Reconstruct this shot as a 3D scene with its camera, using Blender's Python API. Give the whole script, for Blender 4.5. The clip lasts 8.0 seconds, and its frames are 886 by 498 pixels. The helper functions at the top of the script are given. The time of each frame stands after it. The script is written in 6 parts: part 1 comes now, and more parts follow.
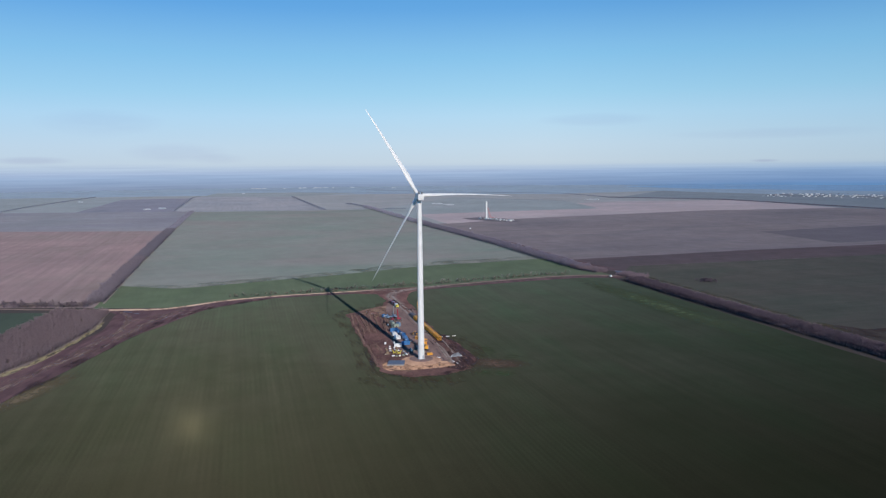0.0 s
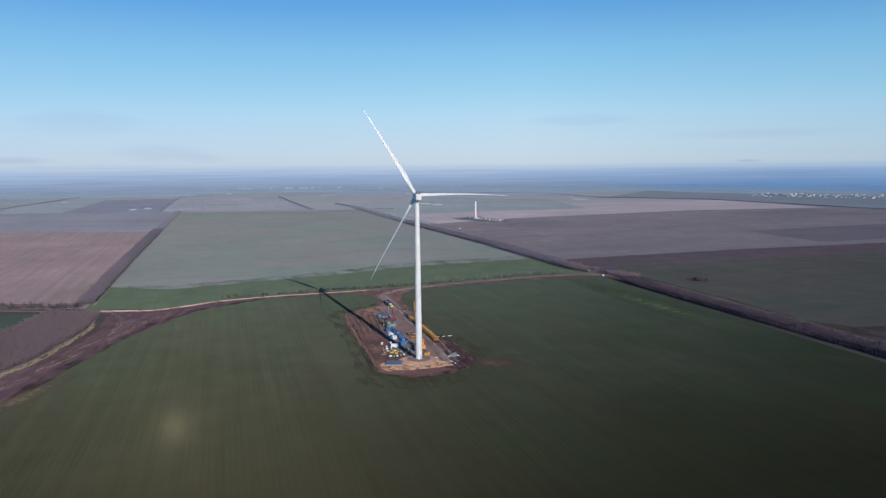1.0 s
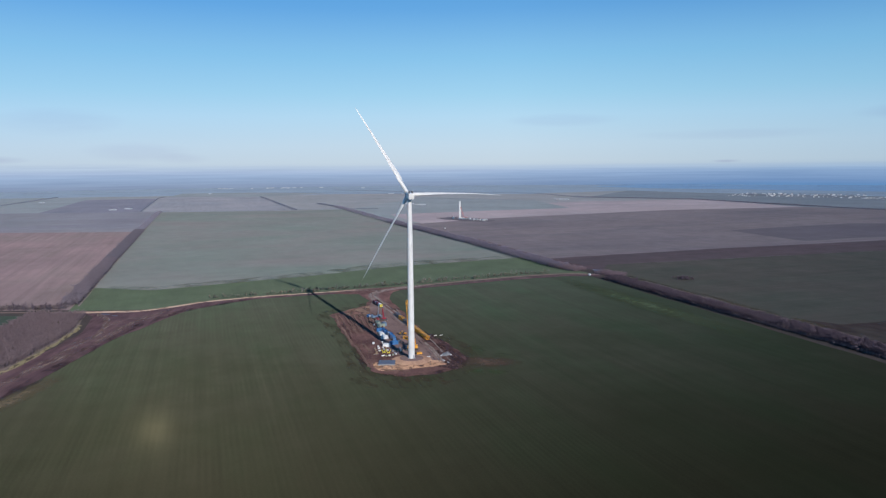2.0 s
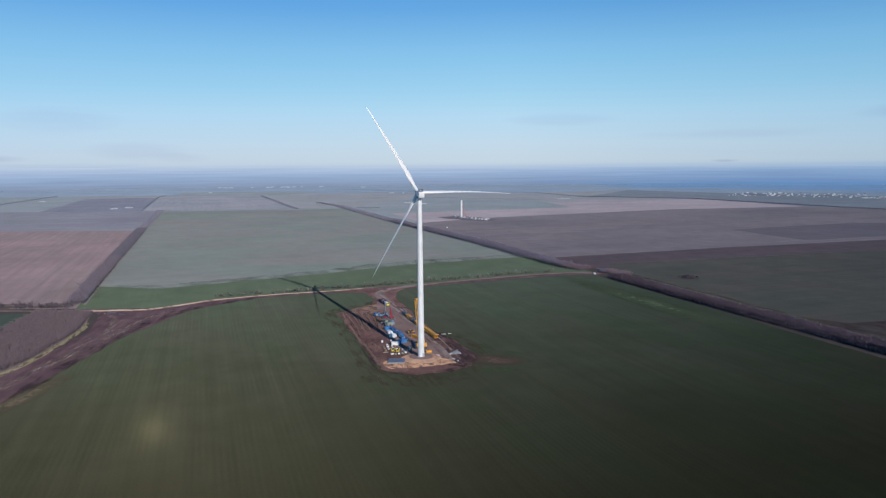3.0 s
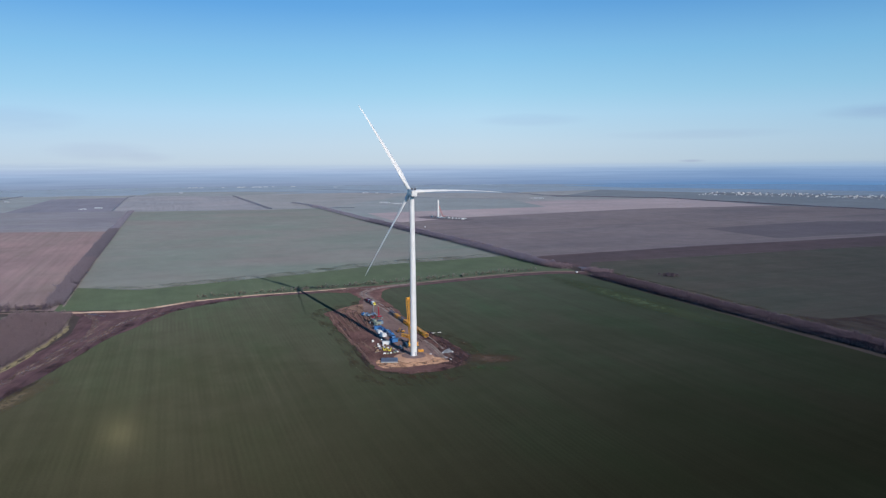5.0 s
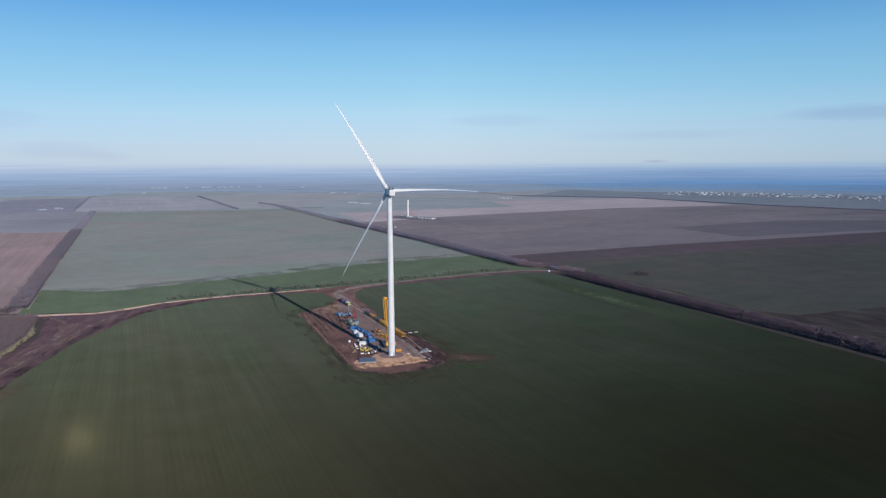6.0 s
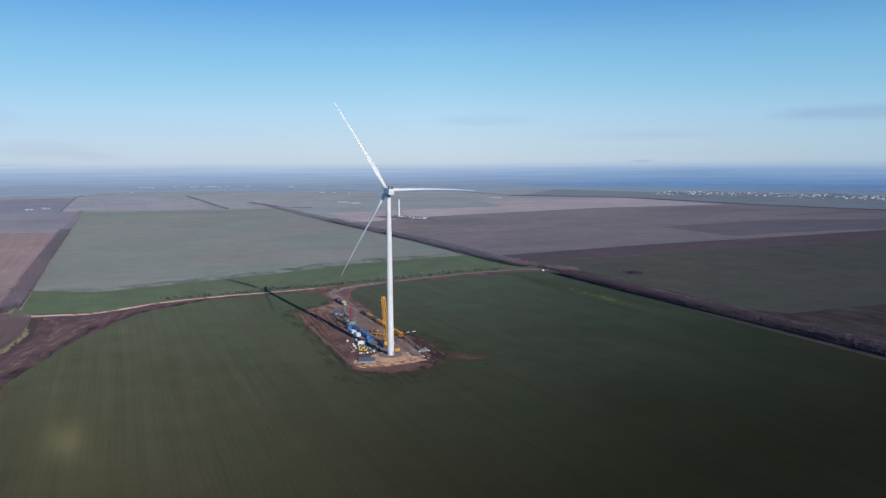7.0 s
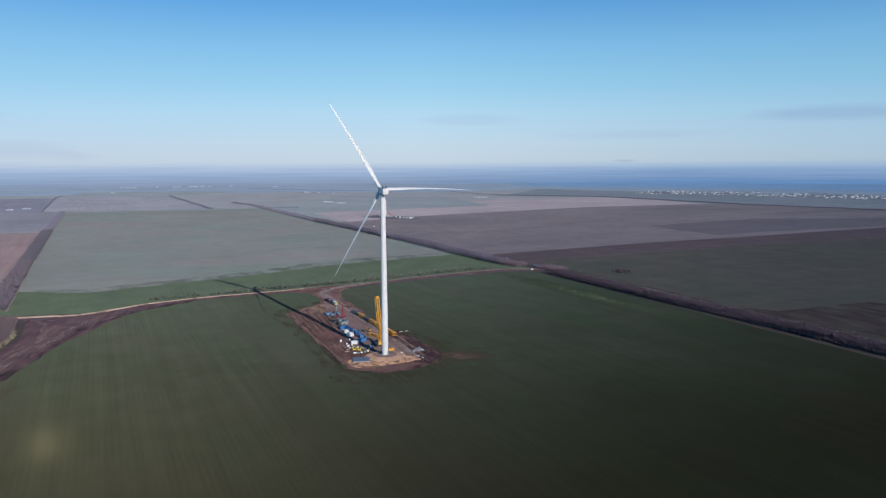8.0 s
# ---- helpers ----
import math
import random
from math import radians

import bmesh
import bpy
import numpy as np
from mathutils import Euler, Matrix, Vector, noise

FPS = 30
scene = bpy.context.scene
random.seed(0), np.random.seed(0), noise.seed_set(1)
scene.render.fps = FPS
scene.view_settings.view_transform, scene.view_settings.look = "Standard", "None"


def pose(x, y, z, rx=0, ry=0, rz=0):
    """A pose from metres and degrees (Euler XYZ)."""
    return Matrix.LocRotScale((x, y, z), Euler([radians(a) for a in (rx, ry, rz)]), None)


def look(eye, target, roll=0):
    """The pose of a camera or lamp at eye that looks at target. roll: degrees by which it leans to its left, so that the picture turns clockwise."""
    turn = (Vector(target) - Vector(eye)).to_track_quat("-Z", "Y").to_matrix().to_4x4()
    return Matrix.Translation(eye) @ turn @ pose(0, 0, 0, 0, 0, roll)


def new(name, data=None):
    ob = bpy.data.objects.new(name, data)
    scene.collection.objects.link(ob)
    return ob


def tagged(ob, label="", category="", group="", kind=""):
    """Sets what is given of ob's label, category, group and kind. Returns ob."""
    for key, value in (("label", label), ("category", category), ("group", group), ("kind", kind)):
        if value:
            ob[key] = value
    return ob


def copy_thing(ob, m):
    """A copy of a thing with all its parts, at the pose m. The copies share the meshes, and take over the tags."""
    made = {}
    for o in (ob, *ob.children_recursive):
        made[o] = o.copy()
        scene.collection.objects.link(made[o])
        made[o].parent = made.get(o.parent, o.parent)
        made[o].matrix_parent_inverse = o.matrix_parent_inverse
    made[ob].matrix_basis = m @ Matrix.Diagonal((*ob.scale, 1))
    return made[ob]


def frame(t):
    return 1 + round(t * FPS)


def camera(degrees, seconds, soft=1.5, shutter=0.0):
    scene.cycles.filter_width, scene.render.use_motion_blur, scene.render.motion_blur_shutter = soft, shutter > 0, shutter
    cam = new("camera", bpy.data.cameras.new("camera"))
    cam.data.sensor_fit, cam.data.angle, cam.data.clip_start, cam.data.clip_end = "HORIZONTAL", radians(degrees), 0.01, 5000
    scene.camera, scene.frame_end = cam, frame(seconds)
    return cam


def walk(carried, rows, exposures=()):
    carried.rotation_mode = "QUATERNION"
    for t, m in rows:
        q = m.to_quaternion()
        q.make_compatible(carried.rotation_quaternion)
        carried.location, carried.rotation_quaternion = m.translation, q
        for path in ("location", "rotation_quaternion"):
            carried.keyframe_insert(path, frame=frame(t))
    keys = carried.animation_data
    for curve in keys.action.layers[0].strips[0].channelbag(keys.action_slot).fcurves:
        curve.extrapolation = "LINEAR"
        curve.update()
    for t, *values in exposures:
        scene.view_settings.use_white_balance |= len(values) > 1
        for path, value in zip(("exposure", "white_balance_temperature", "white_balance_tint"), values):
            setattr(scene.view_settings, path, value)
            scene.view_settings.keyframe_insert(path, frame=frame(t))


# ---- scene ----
cam = camera(64.2, 8.0, soft=1.25)
PATH = [
    (0, (-0.914, 0.294, 128.629), (-1.175, 2.264, 128.399), -0.5),
    (0.5, (-4.69, -0.149, 128.599), (-4.936, 1.823, 128.369), -0.5),
    (1, (-8.438, -0.578, 128.536), (-8.66, 1.396, 128.306), -0.5),
    (1.5, (-12.14, -0.991, 128.407), (-12.325, 0.987, 128.177), -0.5),
    (1.7, (-13.611, -1.150, 128.309), (-13.783, 0.829, 128.079), -0.5),
    (3, (-23.025, -2.129, 127.435), (-23.191, -0.15, 127.203), -0.4),
    (3.5, (-26.564, -2.491, 127.253), (-26.716, -0.51, 127.02), -0.4),
    (4, (-30.046, -2.777, 127.1), (-30.178, -0.795, 126.867), -0.4),
    (4.5, (-33.479, -2.926, 126.95), (-33.591, -0.943, 126.717), -0.4),
    (4.7, (-34.860, -2.925, 126.866), (-34.964, -0.941, 126.633), -0.4),
    (5.8, (-42.572, -2.911, 126.294), (-42.582, -0.924, 126.062), -0.3),
    (6, (-43.984, -2.91, 126.218), (-43.976, -0.923, 125.985), -0.3),
    (6.5, (-47.499, -2.938, 126.101), (-47.468, -0.952, 125.866), -0.3),
    (7, (-50.965, -3.004, 126.009), (-50.924, -1.018, 125.775), -0.3),
    (7.5, (-54.427, -3.122, 125.927), (-54.359, -1.137, 125.692), -0.3),
    (8, (-57.881, -3.258, 125.874), (-57.794, -1.274, 125.639), -0.3),
]
walk(cam, [(t, look(eye, target, roll)) for t, eye, target, roll in PATH], exposures=[(0, 0.0, 6200, 13), (8, 0.0, 6200, 13)])

# ---- world and sun ----
SUN_ELEV, SUN_AZ = 20.2, 151.3          # degrees; azimuth clockwise from +y
SUN_DIR = Vector((math.sin(radians(SUN_AZ)) * math.cos(radians(SUN_ELEV)),
                  math.cos(radians(SUN_AZ)) * math.cos(radians(SUN_ELEV)),
                  math.sin(radians(SUN_ELEV))))

world = bpy.data.worlds.new("sky_world")
scene.world = world
world.use_nodes = True
wn, wl = world.node_tree.nodes, world.node_tree.links
wn.clear()
w_out = wn.new("ShaderNodeOutputWorld")
w_bg = wn.new("ShaderNodeBackground")
w_sky = wn.new("ShaderNodeTexSky")
w_sky.sky_type = "NISHITA"
w_sky.sun_disc = False
w_sky.sun_elevation = radians(SUN_ELEV)
w_sky.sun_rotation = radians(SUN_AZ)
w_sky.altitude = 100
w_sky.air_density = 1.0
w_sky.dust_density = 0.3
w_sky.ozone_density = 2.0
w_bg.inputs["Strength"].default_value = 0.10
w_tc = wn.new("ShaderNodeTexCoord")
w_hs = wn.new("ShaderNodeHueSaturation")
w_hs.inputs["Saturation"].default_value = 1.75
w_hs.inputs["Value"].default_value = 1.0
wl.new(w_sky.outputs["Color"], w_hs.inputs["Color"])
# pale winter haze low over the land, the same all round
w_sep = wn.new("ShaderNodeSeparateXYZ")
wl.new(w_tc.outputs["Generated"], w_sep.inputs["Vector"])
w_haze = wn.new("ShaderNodeValToRGB")
w_haze.color_ramp.elements[0].position, w_haze.color_ramp.elements[0].color = 0.16, (0.96, 0.96, 0.96, 1)
w_haze.color_ramp.elements[1].position, w_haze.color_ramp.elements[1].color = 0.45, (0.0, 0.0, 0.0, 1)
wl.new(w_sep.outputs["Z"], w_haze.inputs["Fac"])
w_low = wn.new("ShaderNodeMixRGB")
w_pale = wn.new("ShaderNodeValToRGB")
w_pale.color_ramp.elements[0].position, w_pale.color_ramp.elements[0].color = 0.0, (0.455, 0.575, 0.71, 1)
w_pale.color_ramp.elements[1].position, w_pale.color_ramp.elements[1].color = 0.30, (0.125, 0.34, 0.67, 1)
for at, c in ((0.005, (0.555, 0.668, 0.745, 1)), (0.03, (0.545, 0.695, 0.797, 1)), (0.07, (0.465, 0.698, 0.847, 1)), (0.10, (0.37, 0.655, 0.83, 1)), (0.15, (0.26, 0.56, 0.80, 1)),
              (0.21, (0.175, 0.42, 0.745, 1))):
    e = w_pale.color_ramp.elements.new(at)
    e.color = c
wl.new(w_sep.outputs["Z"], w_pale.inputs["Fac"])
w_lift = wn.new("ShaderNodeMixRGB")
w_lift.blend_type = "MULTIPLY"
w_lift.inputs["Fac"].default_value = 1.0
w_lift.inputs["Color2"].default_value = (10, 10, 10, 1)
wl.new(w_pale.outputs["Color"], w_lift.inputs["Color1"])
wl.new(w_lift.outputs["Color"], w_low.inputs["Color2"])
wl.new(w_haze.outputs["Color"], w_low.inputs["Fac"])
wl.new(w_hs.outputs["Color"], w_low.inputs["Color1"])
# the sky deepens a little to the east
w_east = wn.new("ShaderNodeMapRange")
w_east.inputs["From Min"].default_value, w_east.inputs["From Max"].default_value = -0.6, 0.75
wl.new(w_sep.outputs["X"], w_east.inputs["Value"])
w_side = wn.new("ShaderNodeValToRGB")
w_side.color_ramp.elements[0].position, w_side.color_ramp.elements[0].color = 0.0, (0.94, 0.955, 0.98, 1)
w_side.color_ramp.elements[1].position, w_side.color_ramp.elements[1].color = 1.0, (0.69, 0.78, 0.83, 1)
w_side.color_ramp.elements.new(0.45).color = (1.0, 0.995, 0.985, 1)
wl.new(w_east.outputs["Result"], w_side.inputs["Fac"])
w_deep = wn.new("ShaderNodeMixRGB")
w_deep.blend_type = "MULTIPLY"
w_deep.inputs["Fac"].default_value = 1.0
wl.new(w_low.outputs["Color"], w_deep.inputs["Color1"])
wl.new(w_side.outputs["Color"], w_deep.inputs["Color2"])
w_col = w_deep.outputs["Color"]
w_soft = wn.new("ShaderNodeMapping")
w_soft.inputs["Scale"].default_value = (9, 9, 70)
wl.new(w_tc.outputs["Generated"], w_soft.inputs["Vector"])
w_noise = wn.new("ShaderNodeTexNoise")
w_noise.inputs["Scale"].default_value = 1.0
w_noise.inputs["Detail"].default_value = 5.0
wl.new(w_soft.outputs["Vector"], w_noise.inputs["Vector"])
# a few thin grey-lilac wisps of cloud: azimuth, elevation, half width, half height (degrees), density
for az, el, hw, hh, dens in ((4.7, 3.6, 5.5, 0.65, 0.32), (17.4, 2.3, 8.5, 0.5, 0.28), (31.4, 3.5, 7.5, 0.9, 0.7), (16.9, 0.3, 1.3, 0.16, 0.8), (-33, 3.4, 5, 1.2, 0.3),
                             (-28.0, 1.3, 4.5, 0.9, 0.32), (-37.4, 0.7, 3.0, 0.35, 0.6), (-24.9, 0.8, 2.5, 0.5, 0.3), (-100, 6, 20, 1.5, 0.5), (95, 5, 22, 1.4, 0.5), (180, 8, 18, 1.6, 0.4)):
    w_at = wn.new("ShaderNodeMapping")
    w_at.vector_type = "TEXTURE"
    ce = math.cos(radians(el))
    w_at.inputs["Location"].default_value = (math.sin(radians(az)) * ce, math.cos(radians(az)) * ce, math.sin(radians(el)))
    w_at.inputs["Rotation"].default_value = (0, 0, radians(-az))
    w_at.inputs["Scale"].default_value = (radians(hw), 1.0, radians(hh))
    wl.new(w_tc.outputs["Generated"], w_at.inputs["Vector"])
    w_ball = wn.new("ShaderNodeTexGradient")
    w_ball.gradient_type = "SPHERICAL"
    wl.new(w_at.outputs["Vector"], w_ball.inputs["Vector"])
    w_thick = wn.new("ShaderNodeMath")
    w_thick.operation = "MULTIPLY"
    wl.new(w_ball.outputs["Fac"], w_thick.inputs[0])
    wl.new(w_noise.outputs["Fac"], w_thick.inputs[1])
    w_cut = wn.new("ShaderNodeMapRange")
    w_cut.inputs["From Min"].default_value, w_cut.inputs["From Max"].default_value = 0.06, 0.34
    w_cut.inputs["To Max"].default_value = dens
    wl.new(w_thick.outputs[0], w_cut.inputs["Value"])
    w_veil = wn.new("ShaderNodeMixRGB")
    w_veil.blend_type = "MULTIPLY"
    w_veil.inputs["Color2"].default_value = (0.83, 0.80, 0.88, 1)
    wl.new(w_cut.outputs["Result"], w_veil.inputs["Fac"])
    wl.new(w_col, w_veil.inputs["Color1"])
    w_col = w_veil.outputs["Color"]
wl.new(w_col, w_bg.inputs["Color"])
wl.new(w_bg.outputs["Background"], w_out.inputs["Surface"])

sun = new("sun", bpy.data.lights.new("sun", "SUN"))
sun.data.energy = 3.45
sun.data.angle = radians(0.5)
sun.data.color = (1.0, 0.92, 0.82)
sun.rotation_euler = SUN_DIR.to_track_quat("Z", "Y").to_euler()
sun.location = (0, 0, 600)


# ---- materials ----
def node_mat(name):
    m = bpy.data.materials.new(name)
    m.use_nodes = True
    n, l = m.node_tree.nodes, m.node_tree.links
    return m, n, l, n["Principled BSDF"]


def noise_node(n, l, coord, scale, detail=4.0, rough=0.55):
    t = n.new("ShaderNodeTexNoise")
    t.inputs["Scale"].default_value = scale
    t.inputs["Detail"].default_value = detail
    t.inputs["Roughness"].default_value = rough
    l.new(coord, t.inputs["Vector"])
    return t.outputs["Fac"]


def ramp_node(n, l, fac, lo, hi, a=(0, 0, 0, 1), b=(1, 1, 1, 1)):
    r = n.new("ShaderNodeValToRGB")
    r.color_ramp.elements[0].position, r.color_ramp.elements[0].color = lo, a
    r.color_ramp.elements[1].position, r.color_ramp.elements[1].color = hi, b
    l.new(fac, r.inputs["Fac"])
    return r.outputs["Color"]


def mix_node(n, l, fac, a, b, mode="MIX"):
    m = n.new("ShaderNodeMixRGB")
    m.blend_type = mode
    for socket, v in (("Fac", fac), ("Color1", a), ("Color2", b)):
        if isinstance(v, (int, float)):
            m.inputs[socket].default_value = v
        elif isinstance(v, tuple):
            m.inputs[socket].default_value = (*v[:3], 1)
        else:
            l.new(v, m.inputs[socket])
    return m.outputs["Color"]


# fixed gloss normal for the glow opposite the sun, turned to fit the camera's view
GLOW_NORMAL = Vector((math.sin(radians(151.68)) * math.cos(radians(19.73)), math.cos(radians(151.68)) * math.cos(radians(19.73)), math.sin(radians(19.73))))
ROW_TURN = 23.4      # degrees: the fields' rows run this far left of +y


def field_mat(name, a, b, c=None, patch=0.008, mid=0.06, rows=0.0, period=4.0, turn=ROW_TURN, bump=0.3, fine=1.2,
              streak=0.0, rough=0.95, leaf=None, soft=None, holes=None, far_green_haze=None, mottle=0.08, spec=0.12):
    """Soil or crop: two colours in large patches, a third in mid-sized ones, drill rows, fine grain."""
    m, n, l, p = node_mat(name)
    tc = n.new("ShaderNodeTexCoord")
    mp = n.new("ShaderNodeMapping")
    mp.vector_type = "TEXTURE"
    mp.inputs["Rotation"].default_value = (0, 0, radians(turn))
    l.new(tc.outputs["Object"], mp.inputs["Vector"])
    co = mp.outputs["Vector"]
    big = ramp_node(n, l, noise_node(n, l, co, patch, 5.0, 0.6), 0.36, 0.66)
    col = mix_node(n, l, big, a, b)
    glow_rows = (1.0, 1.0, 1.0)
    if c:
        st = n.new("ShaderNodeMapping")
        st.inputs["Scale"].default_value = (1.0, 0.35, 1.0)
        l.new(co, st.inputs["Vector"])
        medium = ramp_node(n, l, noise_node(n, l, st.outputs["Vector"], mid, 6.0, 0.62), 0.45, 0.72)
        col = mix_node(n, l, medium, col, c)
    if streak:
        sm = n.new("ShaderNodeMapping")
        sm.inputs["Scale"].default_value = (1.0, 0.02, 1.0)
        l.new(co, sm.inputs["Vector"])
        s = ramp_node(n, l, noise_node(n, l, sm.outputs["Vector"], 0.17, 3.0, 0.65), 0.3, 0.7, (1 - streak,) * 3 + (1,),
                      (1 + streak,) * 3 + (1,))
        col = mix_node(n, l, 0.6 if leaf else 1.0, col, s, "MULTIPLY")
        glow_rows = mix_node(n, l, 1.0, glow_rows, s, "MULTIPLY")
    if rows:
        wv = n.new("ShaderNodeTexWave")
        wv.wave_type, wv.bands_direction = "BANDS", "X"
        wv.inputs["Scale"].default_value = 0.314 / period
        wv.inputs["Distortion"].default_value = 0.8
        wv.inputs["Detail"].default_value = 3.0
        wv.inputs["Detail Scale"].default_value = 0.25
        l.new(co, wv.inputs["Vector"])
        fade = ramp_node(n, l, noise_node(n, l, co, 0.011, 5.0, 0.65), 0.42, 0.66)
        lines = mix_node(n, l, fade, (1.0, 1.0, 1.0), ramp_node(n, l, wv.outputs["Fac"], 0.0, 1.0, (1 - rows,) * 3 + (1,),
                                                               (1 + rows,) * 3 + (1,)))
        col = mix_node(n, l, 0.5 if leaf else 1.0, col, lines, "MULTIPLY")
        glow_rows = mix_node(n, l, 1.0, glow_rows, lines, "MULTIPLY")
    if far_green_haze:      # greener crop at the far end, plus painted haze: lighter and bluer
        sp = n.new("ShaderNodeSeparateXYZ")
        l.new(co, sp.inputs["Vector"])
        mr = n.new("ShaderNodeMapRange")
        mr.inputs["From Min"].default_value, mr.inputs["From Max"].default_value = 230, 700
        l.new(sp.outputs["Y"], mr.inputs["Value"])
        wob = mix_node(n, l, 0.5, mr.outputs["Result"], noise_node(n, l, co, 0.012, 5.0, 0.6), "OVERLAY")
        col = mix_node(n, l, wob, col, mix_node(n, l, 1.0, col, far_green_haze, "MULTIPLY"))
    for sc, lo_hi in ((0.035, mottle), (0.0055, 0.10)):
        mt = ramp_node(n, l, noise_node(n, l, co, sc, 6.0, 0.65), 0.3, 0.7, (1 - lo_hi,) * 3 + (1,), (1 + lo_hi,) * 3 + (1,))
        col = mix_node(n, l, 1.0, col, mt, "MULTIPLY")
    if holes:      # broken up: scale along, scale across, density
        hm = n.new("ShaderNodeMapping")
        hm.inputs["Scale"].default_value = (holes[1], holes[0], 1)
        l.new(co, hm.inputs["Vector"])
        l.new(ramp_node(n, l, noise_node(n, l, hm.outputs["Vector"], 1.0, 6.0, 0.65), 0.60 - holes[2] * 0.3, 0.72 - holes[2] * 0.3 + (holes[3] if len(holes) > 3 else 0)), p.inputs["Alpha"])
    grain = noise_node(n, l, co, fine, 6.0, 0.7)
    g = ramp_node(n, l, grain, 0.25, 0.75, (0.72, 0.72, 0.72, 1), (1.28, 1.28, 1.28, 1))
    col = mix_node(n, l, 1.0, col, g, "MULTIPLY")
    l.new(col, p.inputs["Base Color"])
    p.inputs["Roughness"].default_value = rough
    p.inputs["Diffuse Roughness"].default_value = 1.0
    p.inputs["Specular IOR Level"].default_value = spec
    if leaf:      # added gloss with a fixed normal, imitating the bright glow opposite the sun
        shine = n.new("ShaderNodeBsdfGlossy")
        l.new(mix_node(n, l, 1.0, leaf, glow_rows, "MULTIPLY"), shine.inputs["Color"])
        shine.inputs["Roughness"].default_value = 0.50
        lean = n.new("ShaderNodeCombineXYZ")
        for k in range(3):
            lean.inputs[k].default_value = GLOW_NORMAL[k]
        l.new(lean.outputs[0], shine.inputs["Normal"])
        tight = n.new("ShaderNodeBsdfGlossy")      # narrow lobe for the bright core of that glow
        tight.inputs["Color"].default_value = (leaf[0] * 0.0045, leaf[1] * 0.0045, leaf[2] * 0.0045, 1)
        tight.inputs["Roughness"].default_value = 0.115
        l.new(lean.outputs[0], tight.inputs["Normal"])
        first = n.new("ShaderNodeAddShader")
        l.new(shine.outputs["BSDF"], first.inputs[0])
        l.new(tight.outputs["BSDF"], first.inputs[1])
        both = n.new("ShaderNodeAddShader")
        l.new(p.outputs["BSDF"], both.inputs[0])
        l.new(first.outputs["Shader"], both.inputs[1])
        l.new(both.outputs["Shader"], n["Material Output"].inputs["Surface"])
    if soft:      # thins out towards its edge: centre x, y, half sizes, turn
        off = n.new("ShaderNodeMapping")
        off.vector_type = "TEXTURE"
        off.inputs["Location"].default_value = (soft[0], soft[1], 0)
        off.inputs["Scale"].default_value = (soft[2], soft[3], 50)
        off.inputs["Rotation"].default_value = (0, 0, radians(soft[4]) if len(soft) > 4 else 0)
        l.new(tc.outputs["Object"], off.inputs["Vector"])
        ball = n.new("ShaderNodeTexGradient")
        ball.gradient_type = "SPHERICAL"
        l.new(off.outputs["Vector"], ball.inputs["Vector"])
        mul = n.new("ShaderNodeMath")
        mul.operation = "MULTIPLY"
        l.new(ball.outputs["Fac"], mul.inputs[0])
        l.new(noise_node(n, l, co, 0.12, 5.0, 0.65), mul.inputs[1])
        l.new(ramp_node(n, l, mul.outputs[0], 0.10, 0.50), p.inputs["Alpha"])
    bp = n.new("ShaderNodeBump")
    bp.inputs["Strength"].default_value = bump
    bp.inputs["Distance"].default_value = 0.25
    l.new(grain, bp.inputs["Height"])
    l.new(bp.outputs["Normal"], p.inputs["Normal"])
    return m


def paint_mat(name, col, rough=0.45, wear=0.12, scale=1.5, metal=0.0, dirt=(0.16, 0.13, 0.10)):
    """Painted steel or plastic with slight fading and dirt."""
    m, n, l, p = node_mat(name)
    tc = n.new("ShaderNodeTexCoord")
    co = tc.outputs["Object"]
    fade = ramp_node(n, l, noise_node(n, l, co, scale, 4.0), 0.3, 0.7, (0.88, 0.88, 0.88, 1), (1.06, 1.06, 1.06, 1))
    c = mix_node(n, l, 1.0, col, fade, "MULTIPLY")
    spots = ramp_node(n, l, noise_node(n, l, co, scale * 3.1, 6.0, 0.65), 0.56, 0.72, (0, 0, 0, 1), (wear * 4,) * 3 + (1,))
    c = mix_node(n, l, spots, c, dirt)
    l.new(c, p.inputs["Base Color"])
    p.inputs["Roughness"].default_value = rough
    p.inputs["Metallic"].default_value = metal
    return m


def bark_mat(name, a, b):
    m, n, l, p = node_mat(name)
    oi = n.new("ShaderNodeObjectInfo")
    ge = n.new("ShaderNodeNewGeometry")
    tc = n.new("ShaderNodeTexCoord")
    add = n.new("ShaderNodeMath")
    add.operation = "ADD"
    l.new(oi.outputs["Random"], add.inputs[0])
    l.new(ge.outputs["Random Per Island"], add.inputs[1])
    half = n.new("ShaderNodeMath")
    half.operation = "MULTIPLY"
    half.inputs[1].default_value = 0.5
    l.new(add.outputs[0], half.inputs[0])
    c = mix_node(n, l, half.outputs[0], a, b)
    g = ramp_node(n, l, noise_node(n, l, tc.outputs["Object"], 0.9, 4.0), 0.3, 0.7, (0.75, 0.75, 0.75, 1), (1.2, 1.2, 1.2, 1))
    l.new(mix_node(n, l, 1.0, c, g, "MULTIPLY"), p.inputs["Base Color"])
    p.inputs["Roughness"].default_value = 0.95
    p.inputs["Specular IOR Level"].default_value = 0.1
    return m


